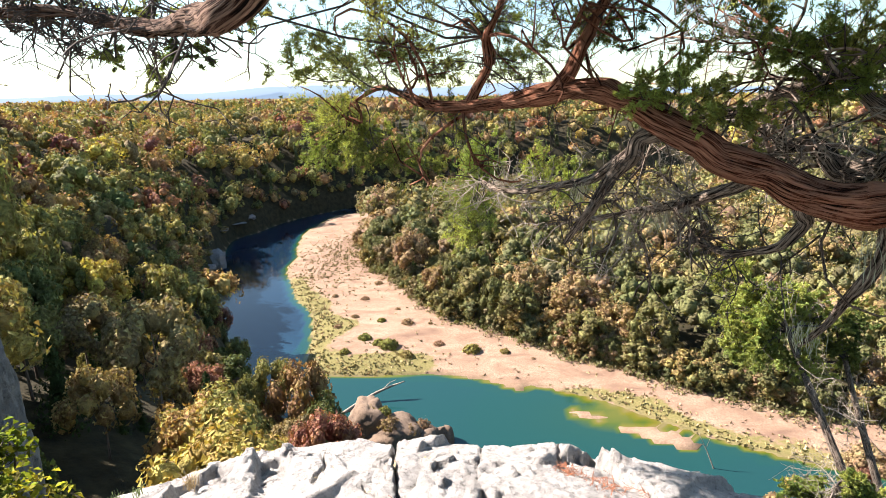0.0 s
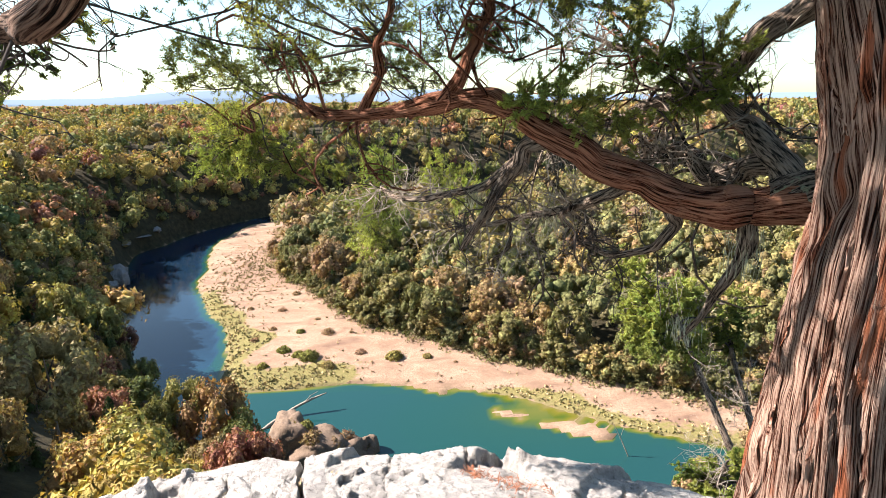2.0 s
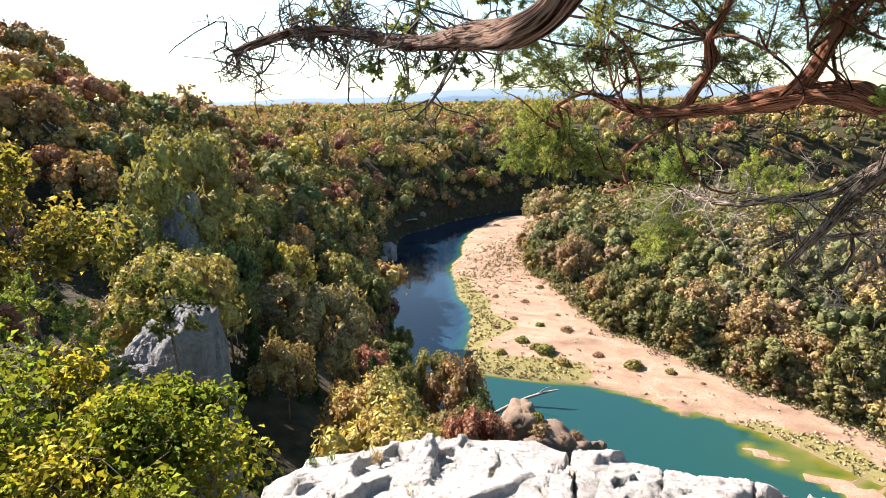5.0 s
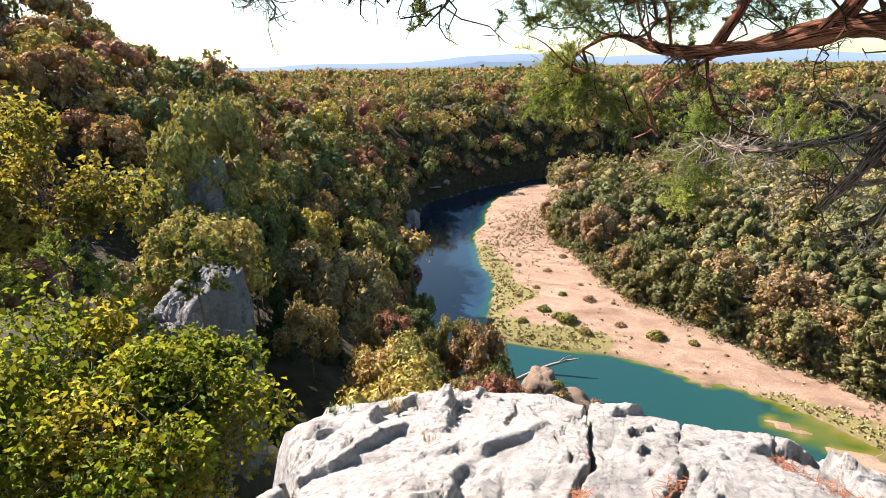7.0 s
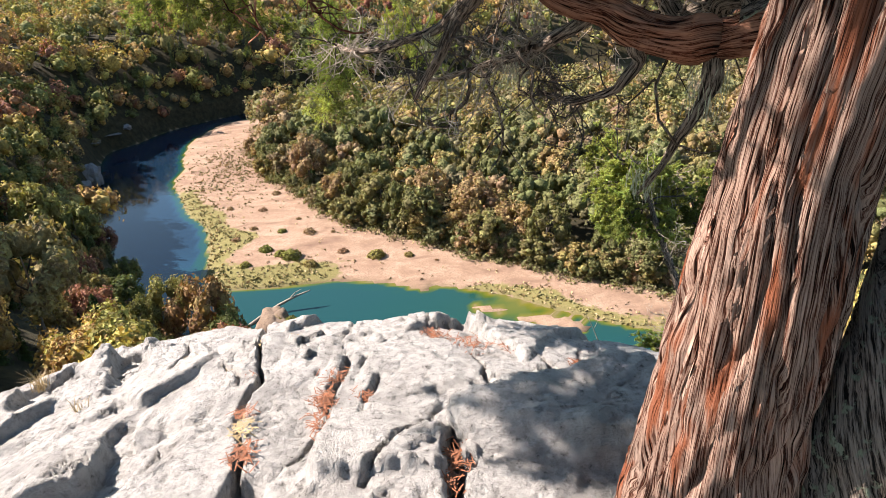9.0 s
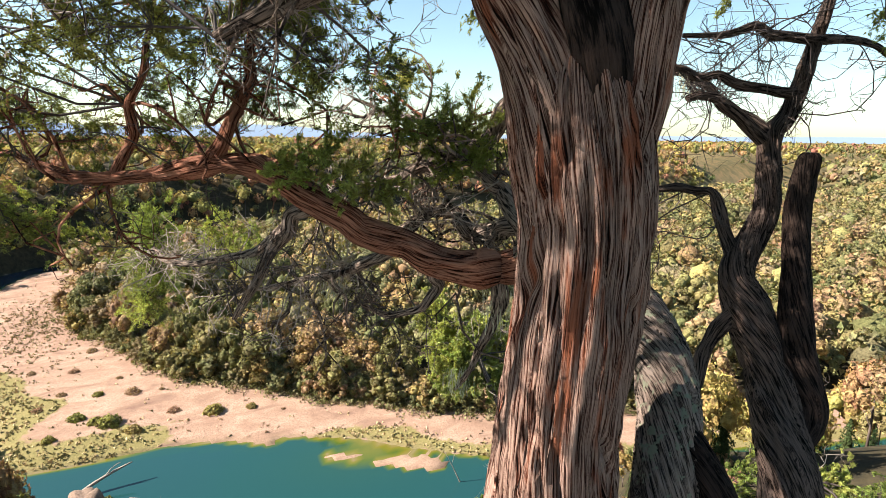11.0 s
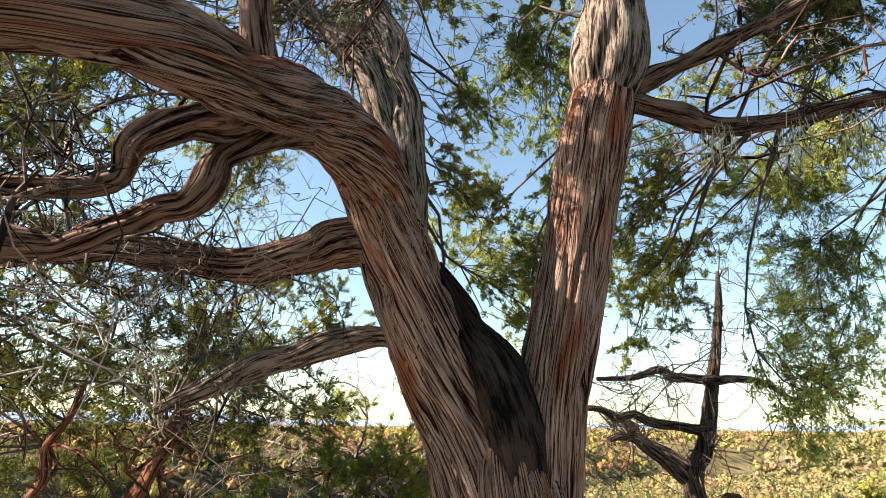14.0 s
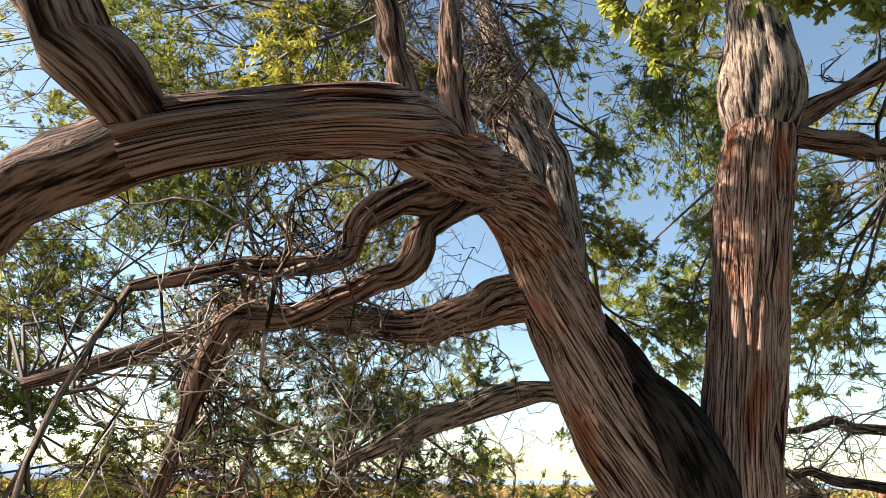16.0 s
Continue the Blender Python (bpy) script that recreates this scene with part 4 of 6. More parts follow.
RISE_B = [(1.342, 1.471, 3.65, 0.05), (1.271, 1.536, 3.97, 0.0475), (1.194, 1.629, 4.149, 0.0401), (1.089, 1.734, 4.303, 0.034), (0.994, 1.849, 4.508, 0.026), (0.8, 2.0, 4.8, 0.01)]
SHOOT = [(0.689, 0.658, 3.35, 0.024), (0.67, 0.648, 3.437, 0.018), (0.654, 0.647, 3.486, 0.0167), (0.639, 0.65, 3.559, 0.015), (0.6, 0.66, 3.75, 0.008)]
SHOOT_B = [(0.85, 0.88, 3.45, 0.034), (0.819, 0.864, 3.579, 0.026), (0.819, 0.876, 3.664, 0.0236), (0.823, 0.897, 3.792, 0.02), (0.86, 1.0, 4.1, 0.01)]
ARM_R = [(1.93, 1.23, 3.93, 0.05), (2.03, 1.15, 3.92, 0.04), (2.157, 1.09, 3.879, 0.0333), (2.417, 1.067, 3.892, 0.032), (2.682, 0.979, 3.964, 0.028), (2.846, 0.837, 4.005, 0.022), (3.1, 0.65, 4.05, 0.012)]
ARM_R_B = [(1.95, 1.2, 3.97, 0.04), (2.08, 1.1, 4.0, 0.032), (2.293, 1.018, 4.133, 0.028), (2.52, 0.917, 4.276, 0.025), (2.663, 0.749, 4.366, 0.018), (2.787, 0.62, 4.436, 0.01)]

TWIST = [(1.80, 1.08, 0.1, 0.16), (1.83, 1.14, 0.7, 0.13), (1.86, 1.19, 1.15, 0.115), (1.93, 1.25, 1.4, 0.105), (2.02, 1.34, 1.6, 0.098), (2.17, 1.51, 1.80, 0.10), (2.28, 1.75, 1.94, 0.105), (2.31, 2.0, 2.03, 0.112), (2.2, 2.25, 2.12, 0.105), (2.06, 2.37, 2.10, 0.092)]
LOOP = [(1.98, 1.02, 0.2, 0.08), (2.04, 1.06, 0.9, 0.065), (2.09, 1.10, 1.35, 0.055), (2.11, 1.20, 1.58, 0.052), (2.12, 1.34, 1.70, 0.05), (2.14, 1.48, 1.78, 0.04)]
LIMB = [(2.2, 2.25, 2.1, 0.09), (1.99, 2.397, 2.08, 0.084), (1.876, 2.431, 2.060, 0.078), (1.69, 2.541, 2.104, 0.070), (1.51, 2.614, 2.185, 0.068), (1.342, 2.667, 2.295, 0.064), (1.185, 2.763, 2.391, 0.058), (1.055, 2.899, 2.478, 0.053), (0.89, 3.06, 2.519, 0.048), (0.53, 3.287, 2.465, 0.038), (0.223, 3.427, 2.436, 0.028), (0.02, 3.607, 2.481, 0.02), (-0.215, 3.873, 2.548, 0.013), (-0.45, 4.03, 2.43, 0.006)]
LIMB_U = [(2.28, 2.1, 2.05, 0.08), (2.5, 2.35, 2.55, 0.075), (2.48, 2.6, 2.9, 0.07), (2.359, 2.831, 2.87, 0.066), (2.26, 3.033, 2.684, 0.06), (2.114, 3.179, 2.565, 0.052), (1.939, 3.321, 2.448, 0.038), (1.723, 3.515, 2.382, 0.02), (1.5, 3.7, 2.35, 0.008)]
LIMB_G = [(2.166, 2.35, 2.10, 0.08), (2.198, 2.583, 2.224, 0.0694), (2.166, 2.783, 2.204, 0.058), (2.101, 2.929, 2.118, 0.046), (2.051, 3.085, 2.233, 0.034), (1.982, 3.232, 2.222, 0.024), (1.851, 3.443, 2.106, 0.012)]
LIMB_H = [(2.178, 2.38, 2.13, 0.07), (2.211, 2.707, 2.341, 0.052), (2.181, 2.85, 2.413, 0.038), (2.065, 3.035, 2.576, 0.029), (1.978, 3.186, 2.722, 0.024), (1.778, 3.38, 2.78, 0.018), (1.605, 3.542, 2.87, 0.009)]
UPRISE = [(0.76, 3.12, 2.50, 0.04), (0.852, 3.093, 2.641, 0.033), (0.922, 3.095, 2.772, 0.029), (0.981, 3.119, 2.93, 0.025), (1.01, 3.14, 3.086, 0.02), (1.05, 3.2, 3.4, 0.01)]
UPRISE_B = [(0.349, 3.385, 2.45, 0.03), (0.446, 3.386, 2.626, 0.025), (0.447, 3.376, 2.797, 0.021), (0.518, 3.407, 2.969, 0.018), (0.555, 3.474, 3.173, 0.012), (0.6, 3.6, 3.4, 0.006)]
LOWB = [(1.19, 2.76, 2.38, 0.05), (1.13, 2.83, 2.28, 0.042), (1.063, 2.905, 2.158, 0.034), (0.968, 2.997, 1.977, 0.027), (0.852, 3.115, 1.737, 0.010)]
LOWB_B = [(1.103, 2.88, 2.24, 0.026), (0.966, 3.167, 2.067, 0.022), (0.722, 3.582, 1.944, 0.018), (0.522, 3.887, 1.899, 0.013), (0.42, 4.4, 1.9, 0.008)]
LOWC = [(1.731, 2.509, 2.07, 0.045), (1.723, 2.53, 1.966, 0.03), (1.678, 2.635, 1.838, 0.02), (1.569, 2.831, 1.762, 0.015), (1.478, 3.088, 1.776, 0.009)]
LOWD = [(1.991, 2.383, 2.05, 0.04), (1.998, 2.413, 1.909, 0.03), (1.989, 2.49, 1.734, 0.022), (1.972, 2.652, 1.482, 0.015), (1.961, 2.822, 1.292, 0.008)]
LOWE = [(1.55, 2.60, 2.16, 0.03), (1.48, 2.80, 2.05, 0.026), (1.353, 3.108, 1.93, 0.02), (1.15, 3.3, 1.851, 0.014), (1.022, 3.515, 1.775, 0.008)]

DARK = [(2.40, 1.05, -0.1, 0.19), (2.44, 1.12, 0.55, 0.155), (2.57, 1.284, 0.903, 0.13), (2.714, 1.391, 1.087, 0.125), (2.878, 1.523, 1.273, 0.108), (2.984, 1.678, 1.433, 0.100), (3.08, 1.829, 1.62, 0.093), (3.139, 2.011, 1.848, 0.10), (3.158, 2.113, 2.022, 0.075), (3.352, 2.151, 2.277, 0.058), (3.423, 2.202, 2.443, 0.055), (3.508, 2.289, 2.675, 0.050), (3.642, 2.30, 2.801, 0.044), (3.834, 2.339, 3.203, 0.034), (3.993, 2.361, 3.636, 0.022), (4.056, 2.378, 3.9, 0.01)]
DARK_STUB = [(2.95, 1.62, 1.35, 0.06), (3.147, 1.65, 1.473, 0.065), (3.203, 1.791, 1.721, 0.075), (3.312, 1.92, 2.056, 0.062), (3.397, 2.011, 2.332, 0.056), (3.451, 2.02, 2.56, 0.05), (3.455, 2.02, 2.60, 0.03)]
DARK_ARM = [(3.15, 2.08, 1.98, 0.05), (3.19, 2.25, 2.2, 0.035), (3.179, 2.324, 2.396, 0.028), (3.06, 2.449, 2.4, 0.02), (2.9, 2.58, 2.40, 0.009)]
DARK_ARM_B = [(3.508, 2.289, 2.675, 0.036), (3.358, 2.473, 2.829, 0.03), (3.274, 2.561, 2.959, 0.022), (3.12, 2.72, 3.02, 0.01)]
DARK_ARM_C = [(3.13, 2.0, 1.86, 0.05), (3.0, 2.05, 1.78, 0.04), (2.88, 2.02, 1.62, 0.034), (2.8, 1.98, 1.5, 0.028)]

DARK_ARM_D = [(3.848, 2.32, 3.185, 0.03), (3.6, 2.35, 3.192, 0.024), (3.426, 2.38, 3.211, 0.022), (3.212, 2.41, 3.177, 0.018), (3.008, 2.44, 3.163, 0.012)]
DARK_ARM_E = [(3.695, 2.3, 2.904, 0.03), (3.469, 2.33, 2.92, 0.026), (3.281, 2.36, 2.955, 0.024), (3.099, 2.39, 2.983, 0.02), (2.904, 2.42, 3.004, 0.014)]
DARK_ARM_F = [(3.848, 2.32, 3.185, 0.03), (4.355, 2.36, 3.194, 0.018), (4.7, 2.39, 3.098, 0.016), (5.094, 2.42, 3.212, 0.012), (5.483, 2.45, 3.295, 0.006)]
DARK_ARM_G = [(3.342, 2.2, 2.654, 0.035), (3.17, 2.23, 2.774, 0.03), (3.062, 2.26, 2.861, 0.022), (2.914, 2.29, 2.845, 0.012)]

# foliage and bare clumps: (x, y, z, radius)
C_TWIST_A = [(-0.54, 4.13, 2.34, 0.28), (-0.66, 4.09, 2.15, 0.2), (-0.38, 4.05, 2.15, 0.23), (-0.15, 4.08, 2.11, 0.2), (0.03, 4.09, 2.05, 0.14), (0.43, 4.51, 2.06, 0.24), (0.38, 4.77, 1.72, 0.3), (0.32, 4.72, 1.47, 0.23), (0.87, 4.27, 1.98, 0.21), (1.03, 4.03, 1.9, 0.2)]
C_TWIST_B = [(-0.09, 3.79, 2.86, 0.29), (-0.33, 3.76, 2.68, 0.22), (-0.49, 3.41, 2.83, 0.22), (0.18, 3.82, 2.69, 0.22), (0.48, 3.61, 2.89, 0.24), (0.67, 3.62, 2.68, 0.21), (0.9, 3.48, 2.81, 0.25), (1.13, 3.32, 2.87, 0.19), (0.21, 3.73, 2.43, 0.18), (-0.66, 3.58, 2.66, 0.18)]
C_TWIST_C = [(1.06, 2.72, 2.53, 0.13), (1.22, 2.69, 2.51, 0.16), (1.37, 2.69, 2.45, 0.16), (1.56, 2.77, 2.43, 0.16), (1.33, 2.87, 2.6, 0.14), (1.62, 2.85, 2.74, 0.18), (1.86, 2.84, 2.71, 0.18), (1.98, 2.76, 2.79, 0.18), (2.14, 2.92, 2.57, 0.19), (1.92, 2.93, 2.5, 0.16)]
C_OVER = [(-0.6, 2.0, 2.56, 0.10), (-0.63, 1.78, 2.60, 0.05), (-0.49, 1.75, 2.75, 0.10), (-0.33, 1.6, 2.62, 0.06), (-0.75, 1.85, 2.80, 0.10), (-0.16, 1.45, 2.72, 0.08), (-0.95, 1.9, 2.80, 0.10)]
C_BACK = [(0.74, 2.99, 3.47, 0.26), (1.05, 3.0, 3.33, 0.25), (0.64, 3.14, 3.16, 0.24), (1.34, 2.66, 3.65, 0.19), (1.25, 3.19, 3.14, 0.19), (1.91, 3.44, 2.98, 0.21), (1.63, 2.85, 3.45, 0.18), (0.36, 2.75, 3.56, 0.18), (0.24, 3.01, 3.12, 0.21)]
C_RSTEM = [(1.91, 1.95, 3.94, 0.18), (1.96, 2.0, 3.78, 0.16), (2.17, 2.06, 3.61, 0.15), (2.55, 1.65, 3.75, 0.18), (2.65, 1.78, 3.56, 0.18), (2.92, 1.8, 3.47, 0.2), (2.82, 1.97, 3.33, 0.17), (2.85, 1.66, 3.63, 0.14), (2.45, 1.51, 3.88, 0.15)]
C_RIGHT = [(3.8, 1.76, 3.5, 0.32), (3.4, 1.59, 3.96, 0.29), (3.45, 1.42, 4.06, 0.26), (3.05, 1.52, 4.02, 0.21), (3.96, 1.76, 3.16, 0.29), (3.74, 1.56, 3.71, 0.27)]
C_HIGH = [(1.94, 1.67, 4.39, 0.19), (1.88, 1.86, 4.2, 0.15), (2.1, 1.63, 4.63, 0.16), (2.56, 1.06, 4.48, 0.21), (2.84, 1.01, 4.31, 0.22), (2.85, 0.82, 4.42, 0.22), (1.66, 1.88, 4.83, 0.2), (2.73, 0.86, 4.4, 0.16)]
C_LEFTHI = [(0.34, 2.1, 3.93, 0.19), (0.23, 2.05, 3.77, 0.16), (0.49, 2.14, 4.11, 0.17), (0.77, 1.77, 4.14, 0.15), (1.04, 1.81, 4.39, 0.16), (0.42, 1.59, 4.04, 0.16), (0.24, 1.6, 3.97, 0.16)]


# Added clumps above the view, set sunward to shade boulder and ledge.
C_SHADE = [(-2.5, 3.5, 4.0, 0.34), (-2.15, 3.7, 4.1, 0.32), (-2.8, 3.45, 3.85, 0.3), (-1.9, 3.75, 3.95, 0.3), (-2.25, 3.4, 3.8, 0.26), (-2.5, 3.9, 4.2, 0.3), (-0.6, 3.2, 3.25, 0.26), (-1.3, 3.65, 3.5, 0.24), (-2.0, 3.35, 3.55, 0.28), (-1.6, 3.55, 3.5, 0.26), (-2.3, 3.2, 3.7, 0.28)]


def fine(line, n=6):
    a = rounded([q[:3] for q in line], n)
    r = rounded([(q[3], 0, 0) for q in line], n)
    return [(*p, max(q[0], 0.001)) for p, q in zip(a, r)]


def round_noise(u, v, period, seed):
    """Noise that closes round a stem: u runs from 0 to period."""
    table = np.random.RandomState(seed).rand(64, 512) * 2 - 1
    ui, vi = np.floor(u).astype(int), np.floor(v).astype(int)
    fu, fv = u - ui, v - vi
    fu, fv = fu * fu * (3 - 2 * fu), fv * fv * (3 - 2 * fv)
    g = lambda a, b: table[((ui + a) % period) % 64, (vi + b) % 512]
    return g(0, 0) * (1 - fu) * (1 - fv) + g(1, 0) * fu * (1 - fv) + g(0, 1) * (1 - fu) * fv + g(1, 1) * fu * fv


def bark_stem(line, sides, step, furrow, seed, twist=0.6, lobes=0.05):
    """A stem with furrowed, stringy bark: plates and fissures run along it with a slow twist."""
    pts = fine(line, 8)
    p = np.array([q[:3] for q in pts])
    s = np.concatenate([[0], np.cumsum(np.linalg.norm(np.diff(p, axis=0), axis=1))])
    n = max(6, int(s[-1] / step))
    t = np.linspace(0, s[-1], n)
    dense = [(np.interp(a, s, p[:, 0]), np.interp(a, s, p[:, 1]), np.interp(a, s, p[:, 2]), np.interp(a, s, [q[3] for q in pts])) for a in t]
    v, f, uv = stem_mesh([dense], sides)
    v = v.reshape(n, sides, 3)
    c = np.array([q[:3] for q in dense])[:, None, :]
    r = np.array([q[3] for q in dense])[:, None]
    a = np.arange(sides)[None, :] / sides
    along = t[:, None]
    turn = (a + twist * along * 0.16) % 1.0
    girth = np.mean(r) * 2 * math.pi
    k1, k2 = int(np.clip(round(girth / 0.035), 6, 40)), int(np.clip(round(girth / 0.013), 10, 64))
    wob = 0.35 * round_noise(turn * 8, along * 6, 8, seed + 9)
    coarse = round_noise((turn * k1 + wob) % k1, along * 2.6, k1, seed)
    thin = round_noise((turn * k2 + 2 * wob) % k2, along * 6.0, k2, seed + 1)
    lobe = round_noise(turn * 4, along * 1.1, 4, seed + 2)
    d = furrow * (0.9 * (0.5 - 1.6 * np.exp(-(np.abs(coarse) / 0.16) ** 2)) + 0.5 * thin) + r * lobes * lobe
    fine_r = round_noise((turn * k1 * 1.0) % k1, along * 18, k1, seed + 3)
    d = d + furrow * 0.25 * fine_r
    d = d * np.minimum(1, r / (np.mean(r) * 0.5))
    out = (v - c) / (np.linalg.norm(v - c, axis=2, keepdims=True) + 1e-9)
    v = v + out * d[:, :, None]
    uv = np.stack([np.broadcast_to(np.abs(turn * 2 - 1) * girth / 2, (n, sides)), np.broadcast_to(along, (n, sides))], -1).reshape(-1, 2)
    # closed ends
    v = np.concatenate([v.reshape(-1, 3), c[-1], c[0]])
    uv = np.concatenate([uv, uv[-1:], uv[:1]])
    i = (n - 1) * sides + np.arange(sides)
    j = np.roll(i, -1)
    return v, f, uv, np.stack([i, j, np.full(sides, n * sides)], 1)


def gnarl(line, seed, much=0.11):
    """The same limb with small crooks and knots, its ends unmoved."""
    rs = np.random.RandomState(900 + seed)
    pts = fine(line, 2)
    out = []
    for k, (x, y, z, r) in enumerate(pts):
        off = rs.normal(size=3) * r * much * (0 < k < len(pts) - 1)
        out.append((x + off[0], y + off[1], z + off[2], r * (1 + 0.10 * rs.normal() * (k > 1))))
    return out


def stem_part(name, line, mat, parent, sides=24, step=0.02, furrow=0.004, seed=1, label="", twist=0.6):
    v, f, uv, cap = bark_stem(line, sides, step, furrow, seed, twist)
    base = np.array(parent.location)
    me = mesh_from(name, v - base, f, mat, True, uv=uv)
    # end cap as triangles
    bm = bmesh.new()
    bm.from_mesh(me)
    bm.verts.ensure_lookup_table()
    for a, b, c in cap:
        try:
            bm.faces.new([bm.verts[a], bm.verts[b], bm.verts[c]])
        except ValueError:
            pass
    bm.to_mesh(me)
    bm.free()
    return part(name, me, parent, label)


def bark_strips(parent, line, count, rs, mat, reach=0.03):
    """Loose strings of bark hanging a little off a stem."""
    pts = fine(line, 8)
    base = np.array(parent.location)
    vv, ff, b = [], [], 0
    for _ in range(count):
        i = rs.randint(2, len(pts) - 8)
        a = rs.rand() * 6.28
        wid, n, lift = rs.uniform(0.002, 0.006), rs.randint(4, 8), rs.uniform(0.004, reach)
        for k in range(n):
            p, r = np.array(pts[min(i + k, len(pts) - 1)][:3]), pts[min(i + k, len(pts) - 1)][3]
            q = np.array(pts[min(i + k + 1, len(pts) - 1)][:3]) - np.array(pts[max(i + k - 1, 0)][:3])
            q = q / (np.linalg.norm(q) + 1e-9)
            u = np.cross(q, [0.2, 0.9, 0.1])
            u /= np.linalg.norm(u)
            w = np.cross(q, u)
            out = math.cos(a) * u + math.sin(a) * w
            tan = np.cross(q, out)
            e = (2 * k / (n - 1) - 1) ** 2
            m = p + out * (r * 1.01 + 0.003 + lift * e * (0.3 + 0.7 * rs.rand()))
            wd = wid * (1.1 - abs(2 * k / (n - 1) - 1))
            vv += [m - tan * wd, m + tan * wd]
            a += rs.normal() * 0.03
            if k:
                ff.append([b + 2 * k - 2, b + 2 * k - 1, b + 2 * k + 1, b + 2 * k])
        b += 2 * n
    part("bark_strip", mesh_from("bark_strip", np.array(vv) - base, ff, mat, uv=np.array(vv)[:, [0, 2]]), parent, "loose stringy bark")["kind"] = "stuff"


def crooked(a, b, rs, n=6, wob=0.12):
    a, b = np.array(a, float), np.array(b, float)
    length = np.linalg.norm(b - a)
    off, kink, snag = rs.normal(size=(3, 3)) * wob * length
    out = []
    for k in range(n):
        t = k / (n - 1)
        out.append(a + (b - a) * t + off * math.sin(t * math.pi) + 0.45 * kink * math.sin(t * 2 * math.pi) + 0.25 * snag * math.sin(t * 3 * math.pi))
    return np.array(out)


def tapered(pts, r0, r1):
    m = len(pts)
    return [(*p, r0 + (r1 - r0) * k / (m - 1)) for k, p in enumerate(pts)]


def clump(root, centre, radius, rs, twigs, side, cords, stem_r=0.008, droop=0.0):
    """A bough from its root to a clump: wooden lines, and the places and ways of its green cords."""
    lines, at, way, tips = [], [], [], []
    main = crooked(root, centre, rs, 7, 0.10)
    lines.append(tapered(main, stem_r, stem_r * 0.45))
    centre = np.array(centre)
    for _ in range(twigs):
        k = rs.randint(3, 7)
        d = rs.normal(size=3)
        d /= np.linalg.norm(d)
        end = centre + d * radius * (0.45 + 0.6 * rs.rand()) + np.array([0, 0, -droop * rs.rand() * radius])
        tw = crooked(main[k], end, rs, 5, 0.14)
        lines.append(tapered(tw, stem_r * 0.32, 0.0012))
        for _ in range(2 * side):
            j = rs.randint(1, 5)
            dd = rs.normal(size=3) * 0.7 + (tw[-1] - tw[0]) / (np.linalg.norm(tw[-1] - tw[0]) + 1e-9)
            dd /= np.linalg.norm(dd)
            e2 = tw[j] + dd * radius * (0.14 + 0.24 * rs.rand())
            tips.append((tw[j], e2))
            if cords:
                m = rs.poisson(cords * 1.15)
                s = rs.rand(m, 1) ** 0.8
                at.append(tw[j] + (e2 - tw[j]) * (0.1 + 1.0 * s) + rs.normal(size=(m, 3)) * 0.03 * radius)
                way.append(dd + rs.normal(size=(m, 3)) * 0.6)
    return lines, np.array(tips), (np.concatenate(at) if at else np.zeros((0, 3))), (np.concatenate(way) if way else np.zeros((0, 3)))


def bough_mesh(lines, tips, base):
    """The wood of a bough: its stems, and its thin side twigs as slim cones."""
    v, f, uv = stem_mesh(lines, 3)
    a, b = tips[:, 0], tips[:, 1]
    d = (b - a) / (np.linalg.norm(b - a, axis=1, keepdims=True) + 1e-9)
    u = np.cross(d, np.array([0.36, 0.48, 0.8]))
    u /= np.linalg.norm(u, axis=1, keepdims=True) + 1e-9
    w = np.cross(d, u)
    ring = [a + 0.0016 * (math.cos(q) * u + math.sin(q) * w) for q in (0.0, 2.094, 4.189)]
    cones = np.stack(ring + [b], 1).reshape(-1, 3)
    k = len(v) + 4 * np.arange(len(a))[:, None]
    sides = np.concatenate([k + np.array([[0, 1, 3]]), k + np.array([[1, 2, 3]]), k + np.array([[2, 0, 3]])])
    return np.concatenate([v, cones]) - base, np.concatenate([f[:, [0, 1, 2]], f[:, [0, 2, 3]], sides])


def cord_mesh(at, way, rs, length, width):
    """Green cords of scale leaves: slim slivers along their way."""
    n = len(at)
    way = way / (np.linalg.norm(way, axis=1, keepdims=True) + 1e-9)
    u = np.cross(way, rs.normal(size=(n, 3)))
    u /= np.linalg.norm(u, axis=1, keepdims=True) + 1e-9
    ln, wd = 0.74 * length * (0.6 + 0.8 * rs.rand(n, 1)), 1.1 * width * (0.7 + 0.6 * rs.rand(n, 1))
    v = np.stack([at - way * ln * 0.5 - u * wd * 0.5, at - way * ln * 0.4 + u * wd * 0.5, at + way * ln * 0.55], 1).reshape(-1, 3)
    return v, np.arange(3 * n).reshape(n, 3)


def nearest_on(lines, p):
    q = np.array([c[:3] for line in lines for c in fine(line, 3)[2:]])
    return q[np.argmin(((q - np.array(p)) ** 2).sum(1))]


def boughs(tree, centres, lines, rs, twigs=16, side=4, cords=30, stem_r=0.008, leaf=LEAF_CEDAR, wood=TWIG, length=0.028, width=0.005, droop=0.0):
    """A bough with its foliage at each centre, grown from the nearest limb."""
    base = np.array(tree.location)
    for x, y, z, r in centres:
        k = max(0.5, min(2.2, (r / 0.2) ** 2))
        root = nearest_on(lines, (x, y, z))
        wl, tips, at, way = clump(root, (x, y, z), r, rs, int(twigs * k), side, cords, stem_r, droop)
        v, f = bough_mesh(wl, tips, base)
        bough = part("bough", mesh_from("bough", v, f, wood, True), tree)
        if len(at):
            v, f = cord_mesh(at - base, way, rs, length, width)
            part("foliage", mesh_from("foliage", v, f, leaf), bough)


